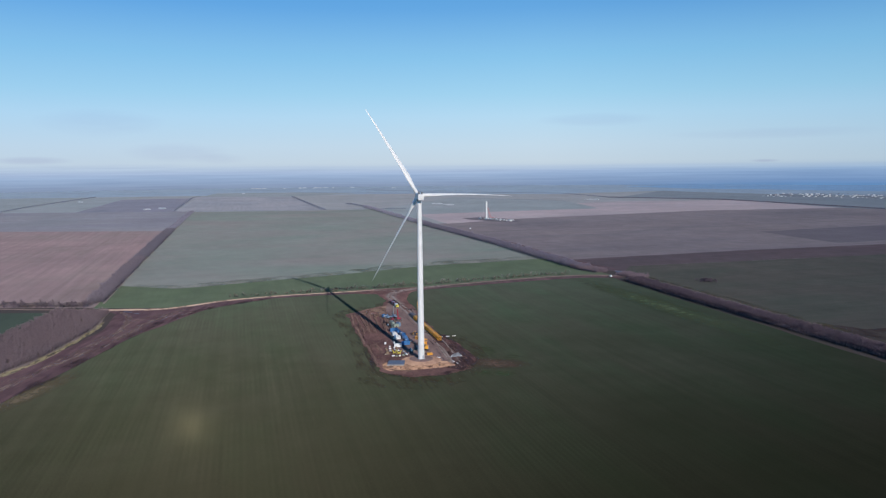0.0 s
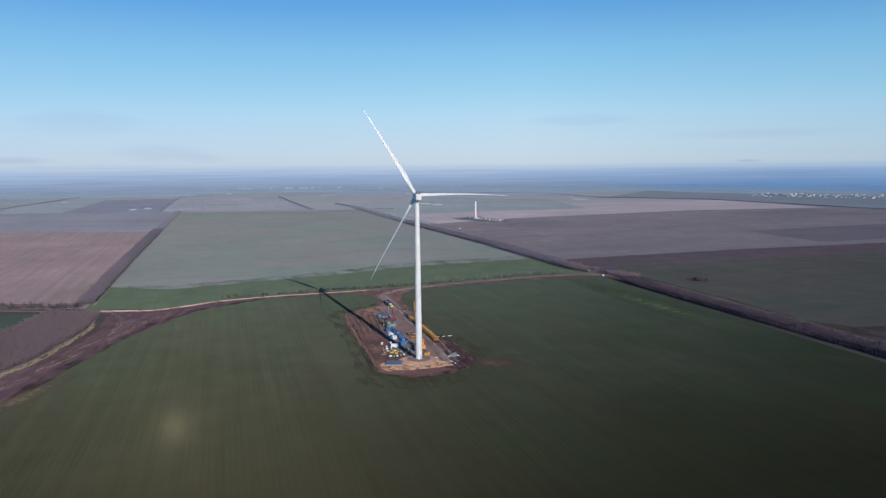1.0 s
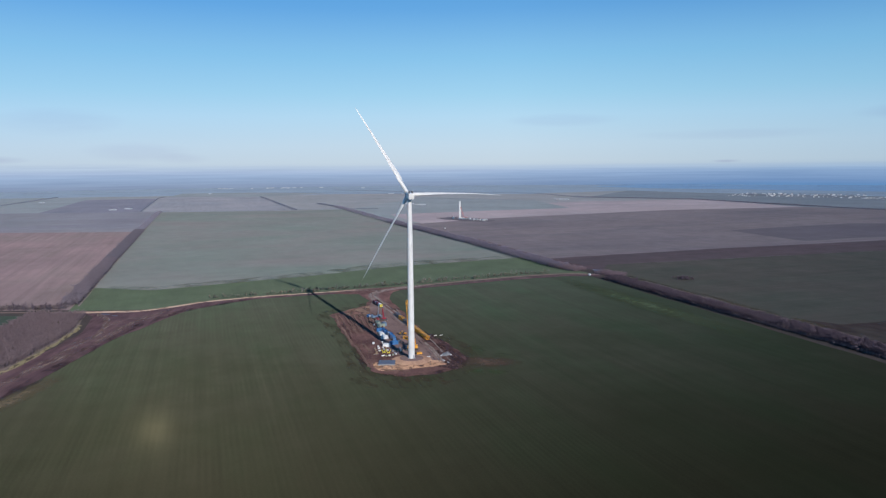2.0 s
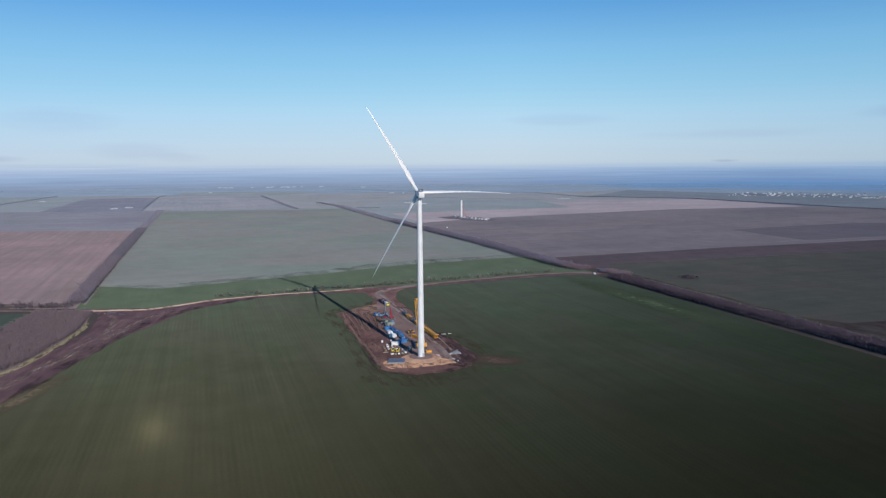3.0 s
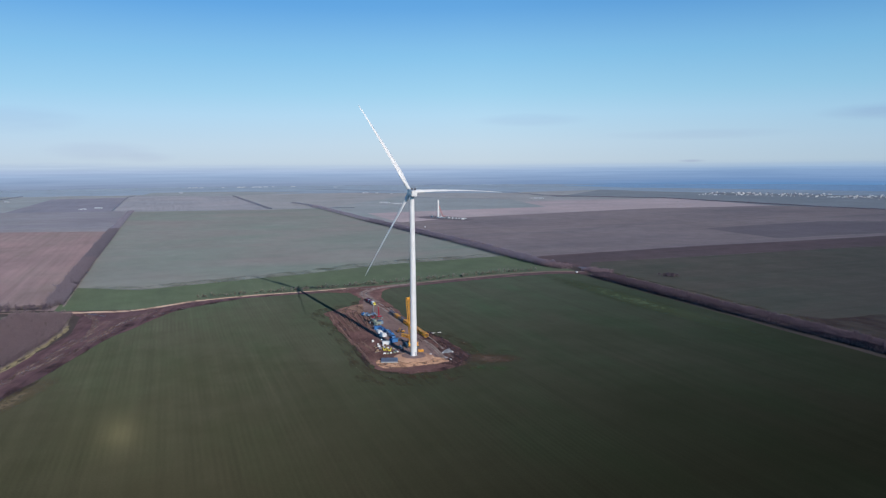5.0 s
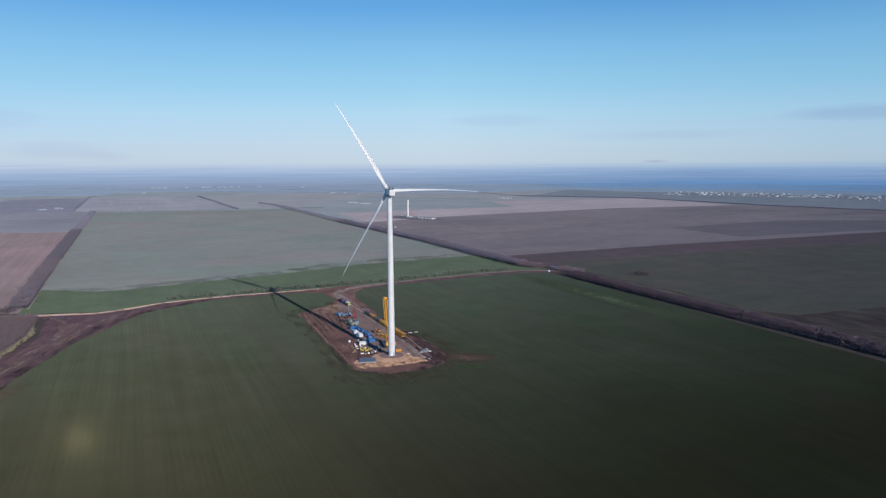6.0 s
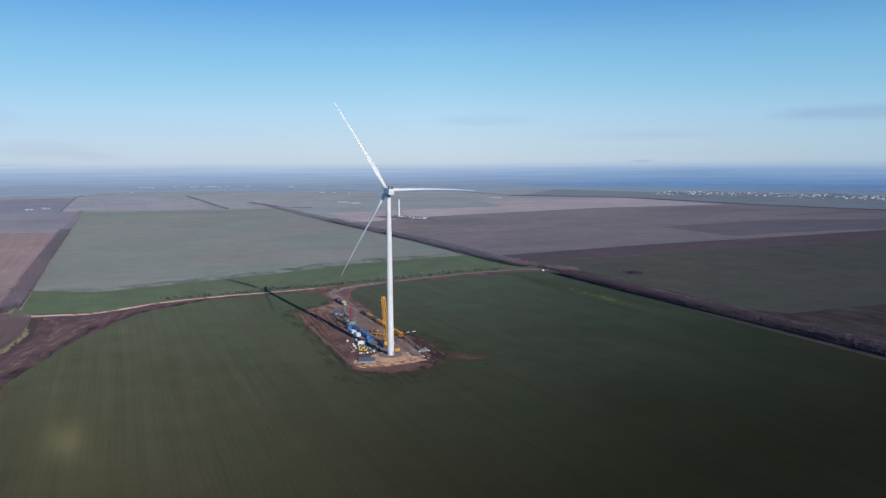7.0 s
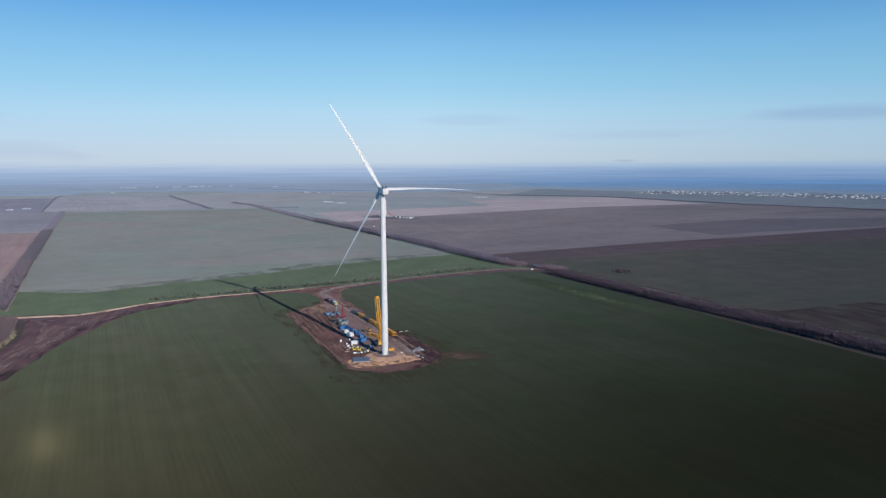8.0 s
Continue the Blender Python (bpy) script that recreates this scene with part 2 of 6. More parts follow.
# fields and soils; the far ones have haze put into their base colours
M_GROUND = field_mat("hazed_far_farmland", (0.196, 0.252, 0.308), (0.216, 0.268, 0.320), (0.190, 0.238, 0.298), patch=0.0022, mid=0.004, fine=0.2, streak=0.12, turn=-75)
# wheat colour rises towards its far end, partly as painted haze
M_WHEAT = field_mat("winter_wheat", (0.0114, 0.0138, 0.0086), (0.0140, 0.0142, 0.0094), (0.0102, 0.0152, 0.0084), patch=0.006, mid=0.016, rows=0.10, period=2.9, streak=0.12, leaf=(0.0098, 0.0090, 0.0053), far_green_haze=(3.7, 4.35, 5.3), mottle=0.10, spec=0.0)
M_WHEAT_GREEN = field_mat("green_wheat", (0.072, 0.096, 0.059), (0.086, 0.107, 0.070), (0.064, 0.082, 0.055), patch=0.01, mid=0.03, rows=0.06, streak=0.06, leaf=(0.003, 0.004, 0.002))
M_SMALLGREEN = field_mat("dull_green_crop", (0.044, 0.062, 0.046), (0.052, 0.068, 0.052), (0.040, 0.054, 0.042), patch=0.01, mid=0.03, rows=0.05, streak=0.06)
M_STUBBLE_GREEN = field_mat("grey_green_field", (0.165, 0.181, 0.166), (0.190, 0.177, 0.169), (0.138, 0.174, 0.150), patch=0.0035, mid=0.007, streak=0.03, turn=-60)
M_PINK = field_mat("ploughed_pink_field", (0.206, 0.149, 0.152), (0.240, 0.176, 0.174), (0.182, 0.149, 0.140), patch=0.004, mid=0.012, rows=0.075, period=15.0, streak=0.10, turn=24.7)
# distant fields, paled and blued in the base colour to stand for haze
M_OLIVE = field_mat("hazed_olive_field", (0.1748, 0.18, 0.1997), (0.2013, 0.1941, 0.2117), (0.157, 0.1504, 0.1825), patch=0.003, mid=0.006, streak=0.10, turn=-70)
M_DARKPLUM = field_mat("hazed_ploughed_field", (0.158, 0.160, 0.200), (0.178, 0.174, 0.206), (0.146, 0.152, 0.190), patch=0.003, mid=0.006, streak=0.08)
M_PALE = field_mat("hazed_stubble_field", (0.2902, 0.2421, 0.2548), (0.3192, 0.2717, 0.2808), (0.2563, 0.2272, 0.2444), patch=0.003, mid=0.006, streak=0.06, turn=-70)
M_BEIGE = field_mat("hazed_beige_field", (0.2142, 0.2188, 0.2432), (0.2439, 0.2389, 0.2565), (0.1937, 0.2024, 0.2242), patch=0.003, mid=0.005, streak=0.10)
M_BROWN = field_mat("brown_grey_field", (0.144, 0.124, 0.135), (0.170, 0.143, 0.147), (0.117, 0.106, 0.118), patch=0.0035, mid=0.007, streak=0.11, turn=-66, mottle=0.12)
M_BROWN_DULL = field_mat("dull_brown_field", (0.103, 0.090, 0.106), (0.114, 0.101, 0.113), (0.096, 0.086, 0.095), patch=0.0035, mid=0.007, streak=0.06, turn=-66)
M_DARKBROWN = field_mat("fresh_ploughed_band", (0.070, 0.052, 0.058), (0.086, 0.063, 0.068), (0.064, 0.052, 0.058), patch=0.006, mid=0.01, streak=0.12, turn=-66, mottle=0.15)
M_PLUM = field_mat("reddish_bare_soil", (0.054, 0.036, 0.038), (0.064, 0.042, 0.043), (0.048, 0.034, 0.036), patch=0.02, mid=0.05, streak=0.15, mottle=0.15, holes=(0.02, 0.05, 0.85, 0.3))
M_DARKOLIVE = field_mat("dark_olive_field", (0.059, 0.057, 0.048), (0.070, 0.063, 0.054), (0.049, 0.057, 0.045), patch=0.004, mid=0.010, streak=0.09, turn=-66, mottle=0.15)
# farther fields again, their colours greyed and blued as painted haze
M_FARGREY = field_mat("hazed_grey_field", (0.218, 0.224, 0.234), (0.240, 0.240, 0.247), (0.204, 0.216, 0.224), patch=0.003, mid=0.005, streak=0.07, turn=-70)
M_TEAL = field_mat("hazed_green_field", (0.197, 0.220, 0.232), (0.215, 0.232, 0.244), (0.184, 0.213, 0.222), patch=0.003, mid=0.005, streak=0.06, turn=-70)
M_TEAL_DARK = field_mat("hazed_dark_green_field", (0.150, 0.172, 0.196), (0.163, 0.182, 0.204), (0.140, 0.164, 0.188), patch=0.003, mid=0.005, streak=0.06, turn=-70)
M_DIRT = field_mat("dark_dirt", (0.066, 0.03906, 0.046), (0.09, 0.05394, 0.06), (0.122, 0.07719, 0.078), patch=0.05, mid=0.10, fine=0.8, bump=1.0, turn=12, mottle=0.18, streak=0.22)
M_DRYROAD = field_mat("sunbaked_road", (0.43, 0.30, 0.22), (0.52, 0.37, 0.28), (0.30, 0.21, 0.16), patch=0.05, mid=0.12, turn=60, holes=(0.05, 0.2, 0.85))
M_DRYPATCH = field_mat("thin_dry_crop", (0.125, 0.100, 0.066), (0.105, 0.088, 0.056), patch=0.05, mid=0.1, soft=(-291, 362, 13, 64))
M_SITEDIRT = field_mat("trampled_site_soil", (0.08856, 0.048, 0.04704), (0.1145, 0.063, 0.05782), (0.162, 0.094, 0.07938), patch=0.05, mid=0.14, fine=1.6, bump=1.0, turn=12, mottle=0.36)
M_FARMROAD = field_mat("packed_farm_road", (0.155, 0.112, 0.102), (0.20, 0.146, 0.128), (0.115, 0.082, 0.076), patch=0.03, mid=0.09, fine=1.6, bump=0.4, turn=60)
M_LUSH = field_mat("lush_wheat", (0.060, 0.082, 0.050), (0.068, 0.088, 0.056), (0.056, 0.078, 0.046), patch=0.02, mid=0.08, spec=0.0, soft=(112, 668, 225, 25, -66.6))
M_THINGREEN = field_mat("thinning_green_wheat", (0.108, 0.130, 0.098), (0.118, 0.134, 0.108), (0.100, 0.122, 0.092), patch=0.01, mid=0.03, turn=-60, spec=0.0, holes=(0.03, 0.02, 0.55, 0.6))
M_TUFT = field_mat("tufted_wheat", (0.054, 0.094, 0.042), (0.062, 0.100, 0.050), (0.050, 0.084, 0.040), patch=0.05, mid=0.1, spec=0.0, holes=(0.06, 0.09, 0.55, 0.3))
M_GREENPATCH = field_mat("thin_green_patches", (0.125, 0.155, 0.125), (0.135, 0.158, 0.130), patch=0.02, mid=0.05, turn=-60, spec=0.0, holes=(0.03, 0.012, 0.55, 0.45))
# matt blue sea, its haze painted into the base colour
M_SEA = field_mat("haze_painted_sea", (0.145, 0.25, 0.385), (0.16, 0.265, 0.40), (0.138, 0.24, 0.375), patch=0.001, mid=0.002, fine=0.05, bump=0.02, turn=-60, mottle=0.03)
M_RIDGE = field_mat("dug_soil", (0.1342, 0.08664, 0.0726), (0.1769, 0.114, 0.0924), (0.0976, 0.0627, 0.0572), patch=0.1, mid=0.3, fine=1.5, bump=1.0, mottle=0.18)
M_TANSOIL = field_mat("tan_spread_soil", (0.19, 0.125, 0.092), (0.23, 0.155, 0.115), (0.13, 0.088, 0.072), patch=0.05, mid=0.15, holes=(0.05, 0.09, 0.62))
M_WETSOIL = field_mat("wet_dark_soil", (0.040, 0.028, 0.031), (0.05, 0.035, 0.037), patch=0.05, mid=0.15, turn=12, holes=(0.04, 0.10, 0.5, 0.16))
M_DARKRIM = field_mat("dark_churned_rim", (0.050, 0.031, 0.036), (0.062, 0.039, 0.043), (0.080, 0.052, 0.052), patch=0.05, mid=0.15, turn=12, mottle=0.3, holes=(0.05, 0.10, 0.9, 0.2))
M_RUT = field_mat("broken_dry_ruts", (0.135, 0.098, 0.092), (0.19, 0.14, 0.124), patch=0.03, fine=1.6, turn=12, holes=(0.05, 0.5, 0.55, 0.08))
M_PALERUT = field_mat("pale_dried_ruts", (0.20, 0.148, 0.135), (0.26, 0.195, 0.172), patch=0.05, fine=1.6, turn=12, holes=(0.06, 0.7, 0.7, 0.2))
M_TRACK = field_mat("dry_wheel_track", (0.20, 0.168, 0.155), (0.245, 0.208, 0.19), (0.16, 0.136, 0.124), patch=0.06, mid=0.2, fine=2.0, holes=(0.09, 0.3, 0.80))
M_GRAVEL = field_mat("gravel_hardstand", (0.1554, 0.108, 0.09996), (0.1848, 0.131, 0.1205), (0.1208, 0.082, 0.07938), patch=0.05, mid=0.15, fine=1.5, bump=0.5, mottle=0.18)
M_SANDPATCH = field_mat("spread_tan_sand", (0.504, 0.2993, 0.1848), (0.636, 0.3886, 0.2475), (0.264, 0.1578, 0.1056), patch=0.08, mid=0.2, fine=1.2, bump=0.8, mottle=0.25, holes=(0.10, 0.16, 0.85, 0.10))
M_SAND = field_mat("tan_sand", (0.3664, 0.2252, 0.1524), (0.4478, 0.2846, 0.1935), (0.2307, 0.1417, 0.104), patch=0.08, mid=0.16, fine=1.2, bump=0.8, mottle=0.18)
M_MUD = field_mat("reddish_mud_smear", (0.095, 0.064, 0.054), (0.070, 0.060, 0.046), (0.112, 0.074, 0.062), patch=0.05, mid=0.1, spec=0.0, soft=(-28, 454, 34, 18))
M_BARESPOT = field_mat("bare_spots_in_wheat", (0.078, 0.058, 0.044), (0.064, 0.054, 0.040), (0.090, 0.064, 0.050), patch=0.05, mid=0.1, spec=0.0, holes=(0.05, 0.22, 0.5, 0.25))
M_VERGE = field_mat("grassy_soil", (0.050, 0.041, 0.040), (0.058, 0.048, 0.044), (0.045, 0.041, 0.036), patch=0.03, mid=0.08)
M_DRYGRASS = field_mat("dry_grass", (0.20, 0.17, 0.10), (0.165, 0.145, 0.085), (0.23, 0.19, 0.125), patch=0.06, mid=0.2, bump=0.8, turn=12, holes=(0.12, 0.35, 0.72))
M_DRYVERGE = field_mat("dull_dry_grass", (0.092, 0.085, 0.062), (0.105, 0.09, 0.068), (0.07, 0.066, 0.05), patch=0.03, mid=0.06, spec=0.0, holes=(0.03, 0.08, 0.7, 0.25))
M_BRUSHFLOOR = field_mat("brush_floor", (0.135, 0.106, 0.104), (0.15, 0.12, 0.112), (0.12, 0.105, 0.08), patch=0.04, mid=0.1)

# trees
M_BARK = bark_mat("bark", (0.10, 0.085, 0.078), (0.15, 0.125, 0.11))
M_TWIG = bark_mat("bare_twigs", (0.112, 0.086, 0.110), (0.150, 0.116, 0.140))
# paler, bluer twig copies for distant belts: haze put into the colour
M_TWIG_HAZE_MID = bark_mat("hazed_mid_twigs", (0.185, 0.165, 0.218), (0.265, 0.24, 0.295))
M_TWIG_HAZE_FAR = bark_mat("hazed_pale_twigs", (0.275, 0.262, 0.325), (0.36, 0.345, 0.41))
M_TWIG_DIM = bark_mat("hazed_dim_twigs", (0.19, 0.172, 0.208), (0.27, 0.248, 0.288))
M_BRUSH = bark_mat("pale_brush_twigs", (0.165, 0.124, 0.135), (0.37, 0.285, 0.295))
# far hedgerow twigs, lightened and blued: haze painted into the colour
M_TWIG_HAZE = bark_mat("hazed_far_twigs", (0.25, 0.272, 0.335), (0.31, 0.33, 0.395))
# left belt and village trees, also with haze mixed into the twigs
M_TWIG_BELT = bark_mat("hazed_mauve_twigs", (0.205, 0.172, 0.203), (0.29, 0.248, 0.28))
M_TWIG_VILLAGE = bark_mat("hazed_garden_twigs", (0.165, 0.165, 0.215), (0.235, 0.23, 0.28))
M_UNDERGROWTH = bark_mat("undergrowth_twigs", (0.21, 0.1568, 0.1792), (0.308, 0.231, 0.252))
M_SAPLING = bark_mat("sapling_twigs", (0.20, 0.186, 0.180), (0.29, 0.27, 0.262))
M_BUSH = bark_mat("bush_leaves", (0.150, 0.146, 0.116), (0.255, 0.243, 0.196))

# paints and made things
M_TURBINE = paint_mat("turbine_white", (0.78, 0.78, 0.765), 0.40, 0.02, 0.15)
M_DARKGREY = paint_mat("dark_grey_plastic", (0.13, 0.14, 0.155), 0.6, 0.03, 0.8)
M_TURBINE_GREY = paint_mat("turbine_grey", (0.42, 0.44, 0.46), 0.5, 0.03, 0.8)
M_CONCRETE = paint_mat("concrete", (0.40, 0.38, 0.35), 0.9, 0.10, 0.6)
M_YELLOW = paint_mat("crane_yellow", (0.82, 0.38, 0.035), 0.42, 0.05, 0.5)
M_BRIGHTYELLOW = paint_mat("bright_yellow", (0.72, 0.60, 0.06), 0.5, 0.05, 0.7)
M_RED = paint_mat("red_paint", (0.30, 0.022, 0.042), 0.42, 0.05, 0.7)
M_DULLRED = paint_mat("dull_red_paint", (0.46, 0.24, 0.24), 0.6, 0.08, 0.7)
M_BLUE = paint_mat("blue_paint", (0.045, 0.18, 0.42), 0.42, 0.05, 0.5)
M_DULLGREY = paint_mat("dull_grey_paint", (0.105, 0.125, 0.155), 0.6, 0.1, 0.6)
M_BLUEGREY = paint_mat("blue_grey_paint", (0.16, 0.24, 0.34), 0.5, 0.08, 0.6)
M_GREYGREEN = paint_mat("grey_green_paint", (0.27, 0.31, 0.25), 0.55, 0.08, 0.5)
M_WHITE = paint_mat("white_paint", (0.78, 0.78, 0.76), 0.5, 0.04, 0.7)
M_STEEL = paint_mat("grey_steel", (0.36, 0.38, 0.40), 0.42, 0.10, 0.9, 0.4)
M_STEELCLOTH = paint_mat("grey_sheeting", (0.20, 0.21, 0.225), 0.6, 0.12, 0.5)
M_DARKSTEEL = paint_mat("dark_steel", (0.06, 0.06, 0.065), 0.55, 0.10, 0.9)
M_SLATE = paint_mat("slate_blue_steel", (0.21, 0.222, 0.265), 0.55, 0.06, 0.6)
M_RUBBER = paint_mat("rubber", (0.025, 0.025, 0.027), 0.85, 0.12, 2.0)
M_GLASS = paint_mat("tinted_cab_glass", (0.02, 0.03, 0.035), 0.06, 0.0, 1.0)
M_TARP = paint_mat("white_tarpaulin", (0.74, 0.74, 0.73), 0.7, 0.05, 0.6)
M_WOOD = paint_mat("pallet_wood", (0.36, 0.26, 0.16), 0.85, 0.10, 1.5)
M_ROOFRED = paint_mat("red_tile_roof", (0.30, 0.20, 0.175), 0.8, 0.08, 0.4)
M_ROOFGREY = paint_mat("grey_sheet_roof", (0.34, 0.35, 0.37), 0.6, 0.06, 0.4)
M_HOUSE = paint_mat("house_wall", (0.82, 0.82, 0.81), 0.85, 0.05, 0.3)
M_WATER = paint_mat("muddy_water", (0.075, 0.08, 0.10), 0.5, 0.02, 1.0)


# ---- mesh helpers ----
def part(name, bm, material, parent=None, label="", smooth=False):
    """Links a bmesh as one mesh object under parent."""
    me = bpy.data.meshes.new(name)
    if smooth:
        for f in bm.faces:
            f.smooth = True
    bm.to_mesh(me)
    bm.free()
    me.materials.append(material)
    ob = new(name, me)
    if parent:
        ob.parent = parent
    if label:
        ob["label"] = label
    return ob


def thing(name, m, label, category, group=""):
    ob = new(name)
    ob.matrix_basis = m
    return tagged(ob, label, category, group)


def box(bm, centre, size, turn=None, bevel=0.0):
    m = Matrix.Translation(centre)
    if turn:
        m = m @ Euler([radians(a) for a in turn]).to_matrix().to_4x4()
    r = bmesh.ops.create_cube(bm, size=1.0, matrix=m @ Matrix.Diagonal((*size, 1)))
    if bevel:
        edges = list({e for v in r["verts"] for e in v.link_edges})
        bmesh.ops.bevel(bm, geom=edges, offset=bevel, segments=2, affect="EDGES", profile=0.6)
    return bm


def boxes(*specs, bevel=0.0):
    bm = bmesh.new()
    for s in specs:
        box(bm, s[0], s[1], s[2] if len(s) > 2 else None, bevel)
    return bm


def rod(bm, a, b, ra, rb=None, n=8):
    """A round bar or cone from a to b."""
    a, b = Vector(a), Vector(b)
    rb = ra if rb is None else rb
    q = (b - a).to_track_quat("Z", "Y").to_matrix().to_4x4()
    bmesh.ops.create_cone(bm, cap_ends=True, segments=n, radius1=ra, radius2=max(rb, 0.001), depth=(b - a).length,
                          matrix=Matrix.Translation((a + b) / 2) @ q)
    return bm


def turned(bm, profile, n=40, at=(0, 0, 0)):
    """A body of revolution about z from (radius, height) pairs."""
    rings = []
    for r, z in profile:
        rings.append([bm.verts.new((at[0] + r * math.cos(k * math.tau / n), at[1] + r * math.sin(k * math.tau / n), at[2] + z)) for k in range(n)])
    for a, b in zip(rings, rings[1:]):
        for k in range(n):
            bm.faces.new((a[k], a[(k + 1) % n], b[(k + 1) % n], b[k]))
    bm.faces.new(list(reversed(rings[0])))
    bm.faces.new(rings[-1])
    return bm


def ragged(pts, step=14.0, amp=1.5, scale=0.03, closed=True):
    """An outline through pts, cut into short steps and shifted a little by noise."""
    out = []
    pairs = list(zip(pts, pts[1:] + pts[:1])) if closed else list(zip(pts, pts[1:]))
    for (ax, ay), (bx, by) in pairs:
        n = max(1, int(math.hypot(bx - ax, by - ay) / step))
        for k in range(n):
            x, y = ax + (bx - ax) * k / n, ay + (by - ay) * k / n
            s = noise.noise_vector((x * scale, y * scale, 3.7)) * amp + noise.noise_vector((x * scale * 5, y * scale * 5, 1.2)) * amp * 0.35
            out.append((x + s.x, y + s.y))
    if not closed:
        out.append(pts[-1])
    return out


def sheet(name, pts, z, material, label, category="field", step=14.0, amp=1.5, scale=0.03):
    """A level piece of ground with an uneven edge."""
    bm = bmesh.new()
    f = bm.faces.new([bm.verts.new((x, y, z)) for x, y in ragged(pts, step, amp, scale)])
    bm.normal_update()
    if f.normal.z < 0:
        f.normal_flip()
    bmesh.ops.triangulate(bm, faces=[f], ngon_method="EAR_CLIP")
    return tagged(part(name, bm, material), label, category, kind="structure")


def curve_points(pts, per=8):
    """A smooth line (Catmull-Rom) through pts."""
    p = [Vector((*a, 0)) for a in pts]
    p = [2 * p[0] - p[1]] + p + [2 * p[-1] - p[-2]]
    out = []
    for a, b, c, d in zip(p, p[1:], p[2:], p[3:]):
        for k in range(per):
            t = k / per
            out.append(0.5 * (2 * b + (c - a) * t + (2 * a - 5 * b + 4 * c - d) * t * t + (3 * b - a - 3 * c + d) * t ** 3))
    return out + [p[-2]]


def strip(name, pts, widths, z, material, label, category="road", rag=0.5, shift=0.0, per=8):
    """A band of ground along a smooth line; widths at its two ends."""
    line = curve_points(pts, per)
    bm = bmesh.new()
    prev = None
    for k, c in enumerate(line):
        d = (line[min(k + 1, len(line) - 1)] - line[max(k - 1, 0)]).normalized()
        side = Vector((d.y, -d.x, 0))
        w = (widths[0] + (widths[1] - widths[0]) * k / (len(line) - 1)) / 2
        j1, j2 = (noise.noise((c.x * 0.07, c.y * 0.07, s)) * rag for s in (0.3, 7.1))
        row = [bm.verts.new(c + side * (shift + o) + Vector((0, 0, z))) for o in (-w + j1, w + j2)]
        if prev:
            bm.faces.new((prev[0], prev[1], row[1], row[0]))
        prev = row
    bmesh.ops.recalc_face_normals(bm, faces=bm.faces)
    bm.normal_update()
    if next(iter(bm.faces)).normal.z < 0:
        bmesh.ops.reverse_faces(bm, faces=bm.faces)
    return tagged(part(name, bm, material), label, category, kind="structure")


# ---- the land ----
bm = bmesh.new()
R_LAND = 9000
bmesh.ops.create_circle(bm, cap_ends=True, segments=96, radius=R_LAND, matrix=Matrix.Translation((-30, 0, 0)))
tagged(part("ground", bm, M_GROUND), "flat open farmland tinted with painted blue haze, reaching the horizon", "ground", kind="structure")

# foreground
sheet("ground_mid", [(-2900, 1250), (-2700, 2950), (-1700, 3250), (-600, 3450), (300, 3300), (1000, 2900), (1900, 2100), (2300, 1250), (700, 800), (-900, 500)], 0.012, M_FARGREY, "grey-green farmland between the fields, haze painted in", "ground", step=60, amp=25, scale=0.006)
sheet("ground_near", [(-700, 200), (-330, -700), (700, -700), (420, 300), (300, 620), (150, 880), (60, 1080), (-60, 1280), (-330, 1300), (-600, 1000), (-620, 600)], 0.02, M_VERGE, "brown grassy soil between the fields", "ground", step=30)
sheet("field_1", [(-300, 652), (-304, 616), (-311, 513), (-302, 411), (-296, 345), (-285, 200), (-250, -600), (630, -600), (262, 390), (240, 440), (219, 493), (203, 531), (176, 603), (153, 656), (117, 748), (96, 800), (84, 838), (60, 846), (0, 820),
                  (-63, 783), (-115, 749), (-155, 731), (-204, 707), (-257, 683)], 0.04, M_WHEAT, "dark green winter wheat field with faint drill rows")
sheet("field_2", [(-411, 603), (-462, 724), (-389, 712), (-320, 762), (-238, 824), (-154, 903), (8, 993), (62, 900), (90, 845), (60, 848), (0, 822),
                  (-63, 785), (-115, 751), (-155, 733), (-204, 709), (-257, 685), (-303, 654), (-339, 612)], 0.09, M_WHEAT_GREEN, "bright green strip of young wheat beside the road", amp=2.5)
sheet("field_3", [(-410, 600), (-420, 640), (-785, 1392), (-1040, 2024), (-771, 2075), (-498, 2156), (-250, 1640), (-48, 1200), (62, 905), (0, 850), (-380, 620)], 0.044, M_STUBBLE_GREEN, "large grey-green field with pale bare patches")
sheet("field_4", [(-503, 598), (-412, 606), (-776, 1392), (-1135, 1364), (-1700, 1330), (-1500, 900), (-1100, 590)], 0.048, M_PINK, "pinkish brown ploughed field with faint streaks")
sheet("field_5", [(-774, 1394), (-1040, 2026), (-1402, 2000), (-1639, 1975), (-2300, 1900), (-1900, 1345), (-1135, 1366)], 0.052, M_OLIVE, "olive-brown field crossed by darker bands, haze painted in", amp=8, step=40, scale=0.01)
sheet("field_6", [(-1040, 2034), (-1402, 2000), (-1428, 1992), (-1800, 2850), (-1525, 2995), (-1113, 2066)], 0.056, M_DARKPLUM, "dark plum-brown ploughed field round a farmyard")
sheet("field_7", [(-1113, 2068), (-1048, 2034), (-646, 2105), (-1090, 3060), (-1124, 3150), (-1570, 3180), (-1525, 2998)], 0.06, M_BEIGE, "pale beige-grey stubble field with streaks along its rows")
sheet("field_8", [(-646, 2105), (-498, 2158), (-369, 2893), (-672, 3337), (-1124, 3200), (-1090, 3060)], 0.064, M_FARGREY, "olive-grey field beyond a bare hedge, haze painted in")
